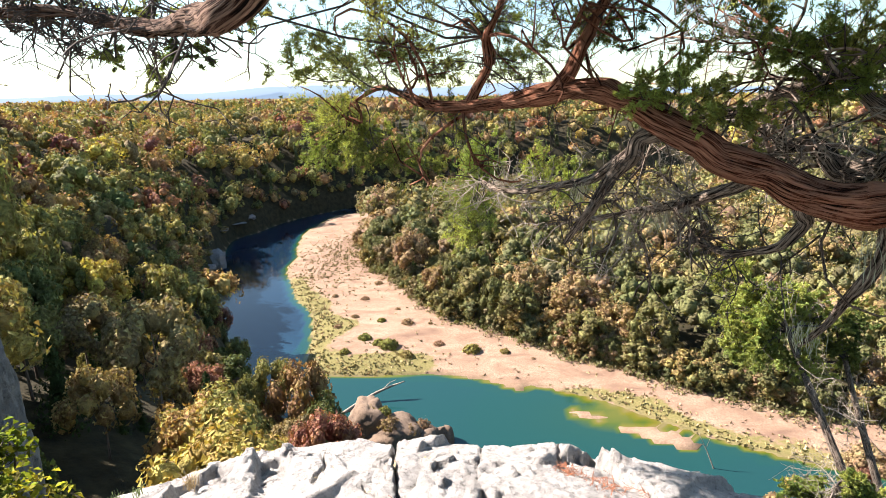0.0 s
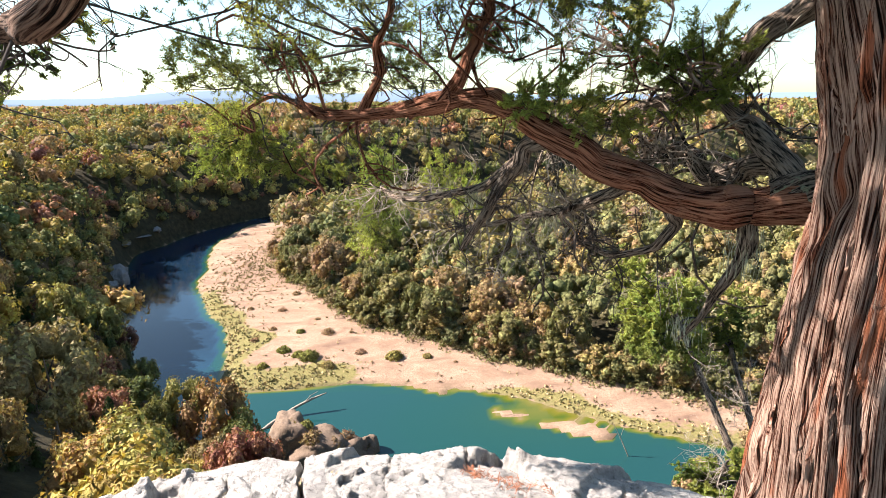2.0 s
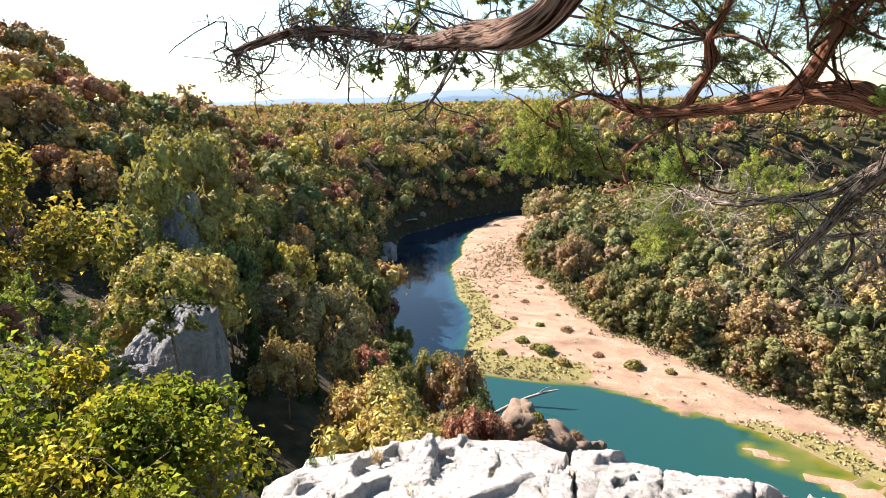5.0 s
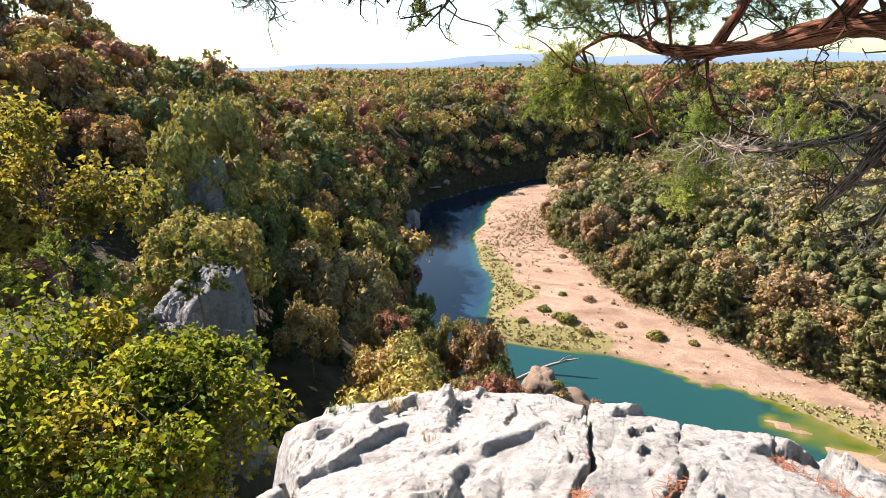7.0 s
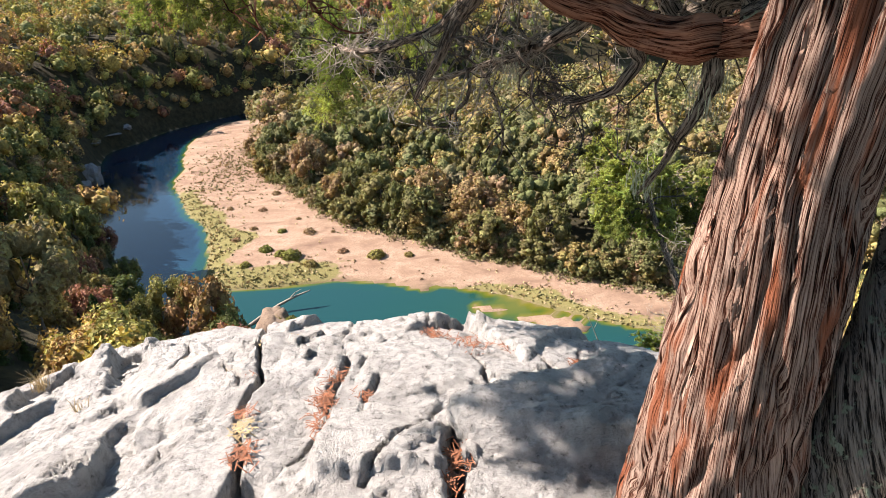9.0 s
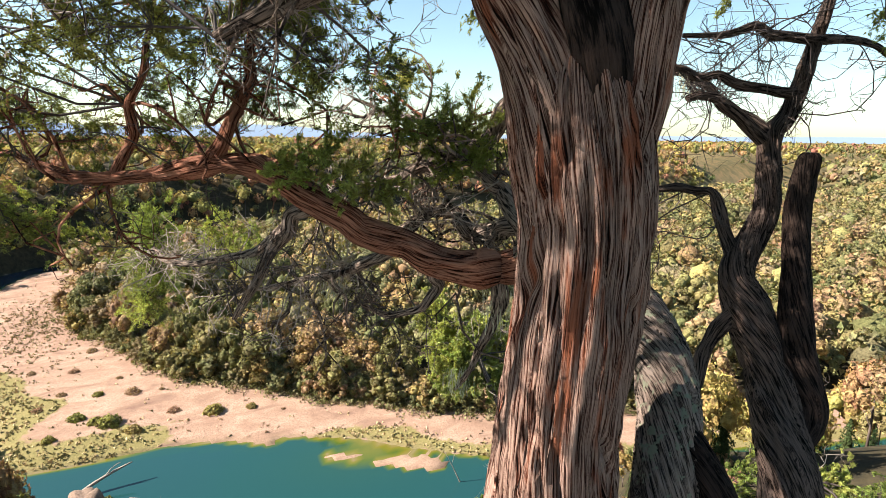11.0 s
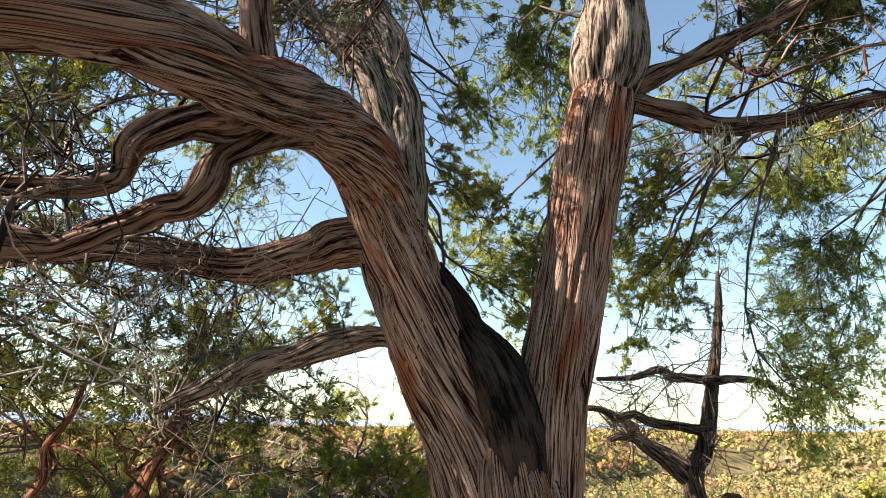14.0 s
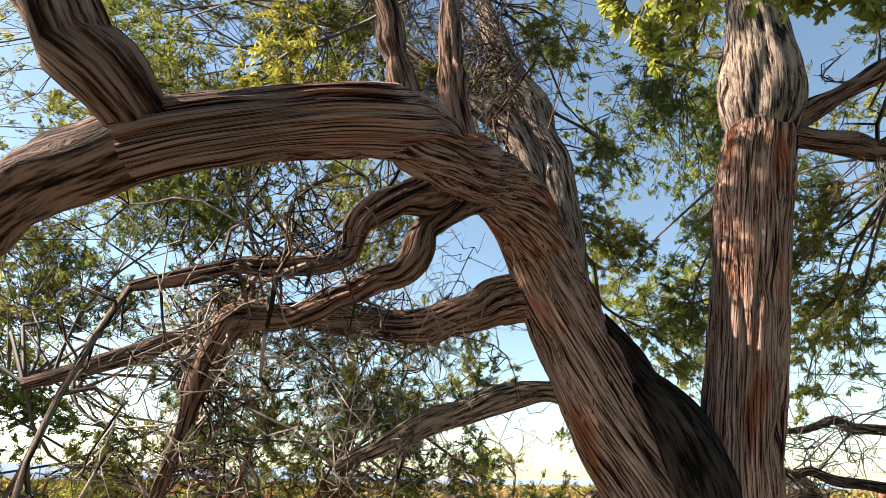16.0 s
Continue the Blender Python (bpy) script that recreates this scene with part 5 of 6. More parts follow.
def bare_twigs(tree, lines, count, rs, reach, wood, name="dead_twig_spray", thick=0.0045):
    """Bare crooked twigs that branch once or twice, along the limbs."""
    base = np.array(tree.location)
    out = []
    for _ in range(count):
        line = fine(lines[rs.randint(len(lines))], 3)
        q = line[rs.randint(len(line) // 3, len(line))]
        d = rs.normal(size=3) + np.array([0, 0.2, -0.25])
        d /= np.linalg.norm(d)
        ln = reach * rs.uniform(0.4, 1.1)
        tw = crooked(q[:3], np.array(q[:3]) + d * ln, rs, 10, 0.24)
        out.append(tapered(tw, thick, thick * 0.3))
        for _ in range(5):
            j = rs.randint(1, 6)
            dd = d + rs.normal(size=3) * 0.8
            dd /= np.linalg.norm(dd)
            sub = crooked(tw[j], tw[j] + dd * ln * rs.uniform(0.2, 0.55), rs, 5, 0.3)
            out.append(tapered(sub, thick * 0.6, 0.0009))
            for _ in range(2):
                d3 = dd + rs.normal(size=3) * 0.9
                d3 /= np.linalg.norm(d3)
                m = rs.randint(1, 4)
                out.append(tapered(crooked(sub[m], sub[m] + d3 * ln * rs.uniform(0.1, 0.25), rs, 4, 0.2), 0.0016, 0.0007))
    v, f, uv = stem_mesh(out, 3)
    part(name, mesh_from(name, v - base, f, wood, True, uv=uv), tree)["kind"] = "stuff"


def build_old_cedar():
    rs = np.random.RandomState(11)
    tree = empty("old_cedar", (1.56, 1.35, 0.1), "old red cedar with shreddy bark and forked trunk on the ledge", "tree")
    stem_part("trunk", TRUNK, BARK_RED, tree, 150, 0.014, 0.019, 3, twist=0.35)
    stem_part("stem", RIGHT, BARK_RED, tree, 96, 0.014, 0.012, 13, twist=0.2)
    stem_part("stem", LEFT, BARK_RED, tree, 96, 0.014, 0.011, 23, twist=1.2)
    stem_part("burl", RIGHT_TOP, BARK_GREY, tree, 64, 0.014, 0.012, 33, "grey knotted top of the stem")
    stem_part("dead_spine", SPINE, BARK_BLACK, tree, 48, 0.014, 0.012, 34, "black dead wood in the fork")
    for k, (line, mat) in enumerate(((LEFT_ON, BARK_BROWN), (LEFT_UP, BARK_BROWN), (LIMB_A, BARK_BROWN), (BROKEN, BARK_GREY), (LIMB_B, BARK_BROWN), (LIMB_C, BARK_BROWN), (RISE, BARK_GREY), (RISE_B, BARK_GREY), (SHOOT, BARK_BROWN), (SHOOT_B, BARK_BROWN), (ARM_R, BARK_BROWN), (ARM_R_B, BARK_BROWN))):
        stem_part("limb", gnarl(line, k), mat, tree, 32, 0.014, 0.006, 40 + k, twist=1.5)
    bark_strips(tree, TRUNK, 130, rs, BARK_RED, 0.012)
    bark_strips(tree, LEFT[:7], 50, rs, BARK_RED, 0.014)
    bark_strips(tree, RIGHT, 60, rs, BARK_RED, 0.014)
    main = [LIMB_A, LIMB_B, LIMB_C, RISE, RISE_B, ARM_R, ARM_R_B, LEFT_ON, LEFT_UP, SHOOT, SHOOT_B]
    boughs(tree, C_OVER, [LEFT_ON], rs, 12, 4, 16, 0.005, length=0.022, width=0.0042)
    boughs(tree, C_RSTEM + C_HIGH, [RIGHT_TOP, ARM_R, ARM_R_B, RISE], rs)
    boughs(tree, C_LEFTHI, main, rs, 12)
    boughs(tree, C_RIGHT, [ARM_R, ARM_R_B], rs, 14, leaf=LEAF_FRESH_LIT)
    # the crown overhead and behind
    high = []
    for _ in range(14):
        d = rs.normal(size=3)
        d /= np.linalg.norm(d)
        c = np.array([1.7, 1.6, 5.6]) + d * np.array([2.1, 2.0, 1.3]) * rs.uniform(0.5, 1.0)
        high.append((*c, rs.uniform(0.22, 0.36)))
    boughs(tree, high, [RISE, RISE_B, RIGHT_TOP, LEFT_UP, ARM_R_B], rs, 10, 4, 12, 0.012, length=0.036, width=0.0085)
    bare_twigs(tree, [LIMB_A[:7], LIMB_B[5:], BROKEN, RISE_B], 50, rs, 0.35, DEADWOOD, thick=0.0022)
    bare_twigs(tree, [LIMB_C[4:], LIMB_B[6:], LIMB_A[4:7]], 40, rs, 0.3, BARK_GREY, thick=0.003)
    bare_twigs(tree, [LIMB_A[2:7], LIMB_A[3:6], RISE_B], 40, rs, 0.45, BARK_GREY, thick=0.003)
    bare_twigs(tree, [RISE_B[2:], RISE_B[1:], RISE[3:]], 70, rs, 0.8, TWIG, "twig_spray", 0.0035)
    bare_twigs(tree, [LEFT_ON[5:], LEFT_ON[7:]], 60, rs, 0.24, TWIG, "twig_spray")
    bare_twigs(tree, [ARM_R, ARM_R_B, RISE], 30, rs, 0.35, TWIG, "twig_spray")
    # fuller growth behind the trunks
    for n, lo, hi, roots in ((22, (0.1, 2.5, 2.8), (1.6, 3.5, 4.7), [RISE_B, LIMB_A, BROKEN]), (18, (1.9, 1.6, 3.1), (3.2, 2.9, 5.0), [RIGHT_TOP, ARM_R, RISE]), (8, (3.0, 0.9, 3.0), (4.6, 2.3, 4.9), [ARM_R, ARM_R_B]), (9, (-0.4, 1.3, 3.85), (1.2, 2.6, 5.0), [RISE_B, SHOOT_B, LEFT_UP]), (13, (-1.1, 2.6, 3.5), (0.3, 3.4, 4.5), [LIMB_A[5:], RISE_B])):
        cs = [(*rs.uniform(lo, hi), rs.uniform(0.17, 0.27)) for _ in range(n)]
        boughs(tree, cs, roots, rs, 17, 4, 19, 0.007, LEAF_FRESH_LIT if lo[0] > 1.8 else LEAF_CEDAR, TWIG, 0.024, 0.0066)
    bare_twigs(tree, [LIMB_A, LIMB_B, LIMB_C, BROKEN], 11, rs, 0.5, BARK_GREY, "crooked_branch", 0.008)
    bare_twigs(tree, [ARM_R, ARM_R_B, RISE, RISE_B], 18, rs, 0.6, BARK_BROWN, "crooked_branch", 0.008)
    boughs(tree, [(*rs.uniform((-0.9, 1.9, 4.2), (0.6, 3.0, 5.3)), rs.uniform(0.18, 0.28)) for _ in range(9)], [RISE_B], rs, 17, 4, 12, 0.007)
    # a sprig close to the eye
    sprig = [(0.722, 0.224, 3.185, 0.026), (0.747, 0.230, 3.166, 0.026), (0.755, 0.206, 3.183, 0.026), (0.777, 0.184, 3.186, 0.026), (0.801, 0.174, 3.174, 0.026), (0.823, 0.159, 3.165, 0.026), (0.844, 0.155, 3.143, 0.026), (0.849, 0.137, 3.152, 0.026), (0.829, 0.146, 3.168, 0.026)]
    base = np.array(tree.location)
    v, f, uv = stem_mesh([tapered(crooked(SHOOT[3][:3], (0.78, 0.27, 3.44), rs, 8, 0.08), 0.006, 0.003)], 6)
    part("bough", mesh_from("bough", v - base, f, TWIG, True, uv=uv), tree)
    for x, y, z, r in sprig:
        wl, tips, at, way = clump((0.78, 0.27, 3.44), (x, y, z), r * 0.75, rs, 10, 4, 6, 0.0016)
        v, f = bough_mesh(wl, tips[:0], base)
        bough = part("bough", mesh_from("bough", v, f, TWIG, True), tree)
        way = way / np.linalg.norm(way, axis=1, keepdims=True)
        side = np.cross(way, rs.normal(size=way.shape))
        side = side / np.linalg.norm(side, axis=1, keepdims=True) * 0.0013
        p, q = at - base, at - base + way * 0.0075
        v = np.stack([p - side, p + side, q + side * 0.7, q - side * 0.7], 1).reshape(-1, 3)
        part("foliage", mesh_from("foliage", v, np.arange(len(v)).reshape(-1, 4), LEAF_FRESH_LIT), bough)
    return tree


def build_twisted_cedar():
    rs = np.random.RandomState(12)
    tree = empty("twisted_cedar", (1.8, 1.08, 0.1), "twisted weathered cedar leaning out over the valley", "tree")
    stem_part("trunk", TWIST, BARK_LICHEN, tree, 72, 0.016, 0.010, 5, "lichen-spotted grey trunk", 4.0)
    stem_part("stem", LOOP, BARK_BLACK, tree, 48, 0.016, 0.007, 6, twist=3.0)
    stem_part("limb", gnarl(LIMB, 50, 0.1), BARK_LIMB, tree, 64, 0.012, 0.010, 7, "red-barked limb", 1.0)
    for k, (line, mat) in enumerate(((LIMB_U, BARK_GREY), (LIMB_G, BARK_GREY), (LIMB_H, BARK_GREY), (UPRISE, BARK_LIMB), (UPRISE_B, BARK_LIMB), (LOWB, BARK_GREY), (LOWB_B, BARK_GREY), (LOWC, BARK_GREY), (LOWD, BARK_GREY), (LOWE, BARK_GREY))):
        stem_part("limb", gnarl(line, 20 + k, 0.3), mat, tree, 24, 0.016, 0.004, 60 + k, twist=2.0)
    lines = [LIMB[5:], UPRISE, UPRISE_B, LIMB_H, LIMB_U, LOWB_B]
    boughs(tree, C_TWIST_A, [LIMB[9:], LOWB_B], rs, 18, 4, 26, 0.006, leaf=LEAF_FRESH_LIT)
    boughs(tree, C_TWIST_B, [UPRISE, UPRISE_B, LIMB[8:]], rs, 15, 4, 22, 0.006)
    boughs(tree, C_TWIST_C, [LIMB[4:8], LIMB_U, LIMB_H], rs, 20, 4, 24, 0.005, LEAF_FRESH_LIT, length=0.03)
    # Unseen boughs, there for the dappled shade they cast.
    boughs(tree, C_SHADE, [UPRISE_B, UPRISE], rs, 13, 4, 24, 0.008, length=0.04, width=0.009)
    boughs(tree, C_BACK, [UPRISE, LIMB_H, UPRISE_B], rs, 14)
    bare_twigs(tree, [LIMB_G, LIMB_H, LIMB_U, LOWE, LOWB_B], 110, rs, 0.38, DEADWOOD)
    bare_twigs(tree, [LIMB_G, LIMB_H, LIMB_U[2:], LOWE], 34, rs, 0.65, BARK_GREY, "crooked_branch", 0.013)
    bare_twigs(tree, [LIMB[5:], UPRISE, UPRISE_B, LIMB_H], 26, rs, 0.7, BARK_LIMB, "crooked_branch", 0.011)
    bare_twigs(tree, [LIMB[6:], UPRISE, UPRISE_B, LOWB, LOWC], 80, rs, 0.36, TWIG, "twig_spray")
    return tree


def build_dark_cedar():
    rs = np.random.RandomState(13)
    tree = empty("dead_cedar", (2.4, 1.05, -0.1), "dark twisted half-dead cedar with bare arms at the cliff edge", "tree")
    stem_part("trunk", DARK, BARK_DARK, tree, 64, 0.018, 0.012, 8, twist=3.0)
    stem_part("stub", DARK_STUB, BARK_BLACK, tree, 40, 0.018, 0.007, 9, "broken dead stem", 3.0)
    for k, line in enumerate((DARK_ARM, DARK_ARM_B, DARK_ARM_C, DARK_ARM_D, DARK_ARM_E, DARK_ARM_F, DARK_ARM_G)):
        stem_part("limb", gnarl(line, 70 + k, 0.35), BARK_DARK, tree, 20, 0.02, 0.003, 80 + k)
    bare_twigs(tree, [DARK[10:], DARK_ARM, DARK_ARM_B, DARK_ARM_D, DARK_ARM_E, DARK_ARM_F], 70, rs, 0.55, TWIG, "twig_spray")
    return tree


def hanging_lichen(x, y, z, length, seed, wide=0.035):
    """A pale beard of lichen under a branch."""
    rs = np.random.RandomState(seed)
    vv, ff = [], []
    for _ in range(46):
        p = np.array([rs.normal() * wide, rs.normal() * wide, rs.rand() * 0.02])
        for k in range(4):
            q = p + np.array([rs.normal() * 0.008, rs.normal() * 0.008, -length * rs.uniform(0.12, 0.33)])
            a = rs.rand() * 6.28
            s = np.array([math.cos(a), math.sin(a), 0]) * 0.0013
            b = len(vv)
            vv += [p - s, p + s, q + s, q - s]
            ff.append([b, b + 1, b + 2, b + 3])
            p = q
    ob = part("hanging_lichen", mesh_from("hanging_lichen", vv, ff, LICHEN))
    ob.location = (x, y, z)
    tagged(ob, "pale grey-green beard lichen hanging from a cedar branch", "lichen", "lichen on the cedars", "stuff")


build_old_cedar()
build_twisted_cedar()
build_dark_cedar()
for k, (x, y, z, ln) in enumerate(((2.0, 2.42, 1.95, 0.2), (1.96, 2.75, 1.42, 0.14), (2.65, 1.0, 3.94, 0.18), (2.85, 0.86, 3.98, 0.22), (2.3, 1.08, 3.86, 0.14), (3.2, 2.6, 2.99, 0.12), (3.0, 0.72, 4.02, 0.2), (1.35, 3.1, 1.9, 0.12), (0.95, 3.2, 2.03, 0.1))):
    hanging_lichen(x, y, z, ln, 200 + k)

# ---- trees and rocks near the ledge ----


def foot(x, y):
    return float(land(np.array([float(x)]), np.array([float(y)]))[0][0])


def near_broadleaf(x, y, z, radius, leaves, size, mat, seed, label, tall=1.0):
    """A leafy tree whose crown centre is at (x, y, z), rooted on the slope below."""
    rs = np.random.RandomState(seed)
    base = np.array([x + rs.uniform(-0.3, 0.3), y + rs.uniform(-0.3, 0.3), foot(x, y) - 0.2])
    tree = empty("broadleaf_tree", base, label, "tree")
    c = np.array([x, y, z])
    low = c - np.array([0, 0, radius * 0.6])
    lines = [tapered(crooked(base, low, rs, 6, 0.04), 0.11, 0.06)]
    lobes = []
    for k in range(22):
        d = rs.normal(size=3)
        d /= np.linalg.norm(d)
        q = c + d * radius * np.array([0.8, 0.8, 0.62 * tall]) * rs.uniform(0.45, 1.0)
        lobes.append((q, radius * rs.uniform(0.2, 0.36)))
        limb = crooked(low, q, rs, 6, 0.1)
        lines.append(tapered(limb, 0.035, 0.006))
        for _ in range(5):
            e = q + rs.normal(size=3) * radius * 0.22
            lines.append(tapered(crooked(limb[rs.randint(3, 6)], e, rs, 4, 0.15), 0.008, 0.002))
    v, f, uv = stem_mesh(lines, 5)
    part("trunk", mesh_from("trunk", v - base, f, BARK_FAR, True, uv=uv), tree)
    per = leaves // len(lobes)
    for q, r in lobes:
        d = rs.normal(size=(per, 3))
        d /= np.linalg.norm(d, axis=1, keepdims=True)
        at = q + d * r * (0.35 + 0.75 * rs.rand(per, 1)) - base
        v, f = leaf_cards(at, d * 0.5 + rs.normal(size=(per, 3)) * 0.6 + np.array([0, 0, 0.5]), size * (0.6 + 0.8 * rs.rand(per)), rs, 4, 0.9)
        part("leaf_tuft", mesh_from("leaf_tuft", v, f, mat), tree)["kind"] = "stuff"
    return tree


def near_cedar(x, y, z, radius, clumps, seed, label, leaf=LEAF_CEDAR, bare=20, cords=26, size=0.06, width=0.013, flat=0.7, root=(0.3, -0.2)):
    """A bushy cedar whose crown centre is at (x, y, z), rooted on the slope below."""
    rs = np.random.RandomState(seed)
    base = np.array([x + root[0], y + root[1], foot(x + root[0], y + root[1]) - 0.2])
    tree = empty("cedar_bush", base, label, "tree")
    trunk = [(*p, r) for p, r in zip(crooked(base, (x, y, z + radius * 0.4), rs, 6, 0.05), (0.10, 0.085, 0.07, 0.055, 0.04, 0.02))]
    stem_part("trunk", trunk, BARK_GREY, tree, 14, 0.12, 0.004, seed)
    cs = []
    for _ in range(clumps):
        d = rs.normal(size=3)
        d /= np.linalg.norm(d)
        q = np.array([x, y, z]) + d * radius * np.array([1, 1, flat]) * rs.uniform(0.35, 1.0)
        cs.append((*q, radius * rs.uniform(0.2, 0.3)))
    boughs(tree, cs, [trunk[2:]], rs, max(3, int(12 * (0.2 / (radius * 0.25)) ** 2)), 4, cords, 0.014, leaf, TWIG, size, width)
    if bare:
        bare_twigs(tree, [trunk[2:]], bare // 2, rs, radius * 1.1, DEADWOOD)
    return tree


def outcrop(centre, size, seed, label, turn=0.0, count=5):
    """A rock face of a few stacked, cracked masses on the slope."""
    rs = np.random.RandomState(seed)
    base = (centre[0], centre[1], foot(centre[0], centre[1]) - 1.0)
    thing = empty("rock_outcrop", base, label, "rock outcrop")
    top = centre[2] + size[2]
    for k in range(count):
        f = k / max(count - 1, 1)
        off = Vector((rs.uniform(-0.35, 0.35) * size[0] * (k > 0), rs.uniform(-0.2, 0.2) * size[1] * (k > 0), 0))
        hz = (top - base[2]) * rs.uniform(0.38, 0.52) if k else (top - base[2]) * 0.55
        zc = (top - hz - base[2]) * (1 - 0.5 * rs.rand() * (k > 0)) + (0 if k else 0)
        rough_rock("rock_mass", (off.x, off.y, zc), (size[0] * rs.uniform(0.5, 0.75) * (1.3 if k == 0 else 0.75), size[1] * rs.uniform(0.6, 0.9), hz), CLIFF, rs, "", "", 18, turn + rs.uniform(-0.5, 0.5), thing, 0.42, 5.0)
    return thing


bluff = empty("rock_outcrop", (-14.3, 13.8, -9.0), "cracked blue-grey limestone bluff standing out of the wooded slope", "rock outcrop")
for k, (x, y, z, a, b, h, turn) in enumerate(((0, 0, 0.7, 1.75, 1.3, 4.3, 0.85), (0.95, 0.35, 0.0, 0.7, 0.9, 3.6, 0.7), (-0.9, -1.3, -0.4, 1.1, 1.0, 4.2, 1.0), (0.55, -0.7, -1.5, 1.0, 0.8, 3.2, 0.9))):
    rough_rock("rock_mass", (x, y, z), (a, b, h), CLIFF, np.random.RandomState(300 + k), "", "", 52, turn, bluff, 0.14, 6.0, 0.10)
face = empty("rock_outcrop", (-37.8, 39.6, -12.0), "pale limestone face among the hillside trees", "rock outcrop")
for k, (x, y, z, a, b, h, turn) in enumerate(((0, 0, 3.4, 1.5, 1.4, 3.6, 0.8), (0.9, 0.3, 2.0, 1.0, 1.0, 3.2, 0.5), (-0.9, -0.8, 2.2, 1.0, 1.0, 3.2, 0.9), (0.4, -0.7, 1.4, 1.5, 1.0, 3.2, 0.7))):
    rough_rock("rock_mass", (x, y, z), (a, b, h), CLIFF, np.random.RandomState(320 + k), "", "", 40, turn, face, 0.2, 5.0, 0.12)
for k, (x, y, w, h) in enumerate(((-68, 148.5, 5, 5), (-66, 140, 4, 3.5), (-77, 186, 6, 4.5), (-75, 193, 5, 4), (-60, 126, 4, 4.5), (-78, 176, 5, 5))):
    outcrop((x - 1.5, y, -43 + h * 0.5), (w * 0.6, w * 0.6, h * 0.5), 20 + k, "grey limestone cliff at the water's edge", 0.5, 3)

near_broadleaf(-4.95, 3.95, -1.55, 1.75, 11000, 0.075, LEAF_BRIGHT, 31, "sunny yellow-green broadleaf tree beside the ledge")
near_broadleaf(-6.9, 3.9, -1.6, 1.9, 7000, 0.09, LEAF_BRIGHT, 32, "yellowing broadleaf tree below the ledge")
near_broadleaf(-5.8, 5.8, -1.75, 0.85, 3000, 0.085, LEAF_BRIGHT, 33, "small bright green broadleaf tree by the bluff")
near_broadleaf(-12.4, 8.2, 0.0, 2.4, 6500, 0.14, leaf_material("olive_yellow_leaves", [(0, (0.20, 0.19, 0.05)), (1, (0.32, 0.25, 0.06))], True, 0.4), 34, "olive-yellow broadleaf tree on the spur")
near_cedar(-9.4, 6.4, -1.3, 1.5, 20, 35, "green cedar with bare grey twigs on the spur", LEAF_FRESH_LIT, 40, 26, 0.09, 0.02)
near_cedar(-8.1, 6.3, -2.2, 1.1, 14, 36, "lichen-hung cedar on the spur", LEAF_CEDAR, 30, 26, 0.08, 0.018)
near_cedar(-12.6, 12.2, -2.9, 1.35, 18, 37, "dark green cedar above the bluff", LEAF_CEDAR, 10, 26, 0.10, 0.022, 0.9)
near_cedar(3.55, 6.15, 0.12, 0.85, 24, 38, "bright green cedar growing below the ledge", LEAF_FRESH_LIT, 40, 24, 0.05, 0.012, root=(1.6, -2.6))
near_cedar(4.4, 6.4, -0.2, 0.7, 12, 39, "cedar with bleached dead twigs below the ledge", LEAF_CEDAR, 60, 22, 0.05, 0.012, root=(1.0, -2.6))
near_cedar(3.45, 4.5, -0.95, 0.5, 14, 40, "low juniper with bleached twigs below the ledge", LEAF_FRESH_LIT, 60, 22, 0.04, 0.009)
near_cedar(5.9, 3.4, -0.55, 0.85, 18, 41, "bright young cedar beside the cliff edge", LEAF_FRESH_LIT, 16, 22, 0.05, 0.012)
near_cedar(5.6, 2.3, 2.5, 0.45, 9, 42, "dark cedar top beyond the dead tree", LEAF_CEDAR, 0, 22, 0.04, 0.009)

# ---- on the river and the gravel bar ----
stack = empty("rock_stack", (-9.5, 68.5, -43.5), "brown rock stack with dry shrubs, standing in the river", "rock")
for k, (x, y, z, a, b, h) in enumerate(((-4.5, 2.0, 1.8, 3.3, 3.0, 3.6), (-0.5, 0.0, 1.2, 4.2, 3.4, 3.0), (3.2, -0.8, 0.6, 3.0, 2.6, 2.2), (6.0, 0.4, 0.4, 1.4, 1.3, 2.1))):
    rough_rock("rock_mass", (x, y, z), (a, b, h), rock_material("brown_rock_%d" % k, (0.20, 0.145, 0.105), (0.13, 0.092, 0.068), (0.06, 0.045, 0.034), 0.3, 0.1) if k == 0 else stack.children[0].data.materials[0], np.random.RandomState(60 + k), "", "", 22, 0.3 * k, stack, 0.25)


def shrub_proto(name, label, seed, leaves, size, mat):
    rs = np.random.RandomState(seed)
    thing = empty(name, (0, 0, 0), label, "shrub")
    lines = []
    for _ in range(9):
        a = rs.rand() * 6.28
        e = np.array([math.cos(a) * 0.8, math.sin(a) * 0.8, 0.55 + 0.5 * rs.rand()]) * rs.uniform(0.6, 1)
        lines.append(tapered(crooked((0, 0, -0.1), e, rs, 5, 0.1), 0.02, 0.004))
    v, f, uv = stem_mesh(lines, 4)
    part("branches", mesh_from("branches", v, f, BARK_FAR, True, uv=uv), thing)["kind"] = "stuff"
    d = rs.normal(size=(leaves, 3))
    d /= np.linalg.norm(d, axis=1, keepdims=True)
    d[:, 2] = np.abs(d[:, 2])
    lump = 0.75 + 0.3 * value_noise(d[:, 0] * 2 + 3, d[:, 1] * 2 + d[:, 2] * 2, seed, 3)
    at = d * np.array([1, 1, 0.95]) * (lump * (0.5 + 0.5 * np.sqrt(rs.rand(leaves))))[:, None]
    v, f = leaf_cards(at, d + 0.45 * rs.normal(size=(leaves, 3)), size * (0.6 + 0.8 * rs.rand(leaves)), rs, 4)
    part("foliage", mesh_from("foliage", v, f, mat), thing)
    return thing


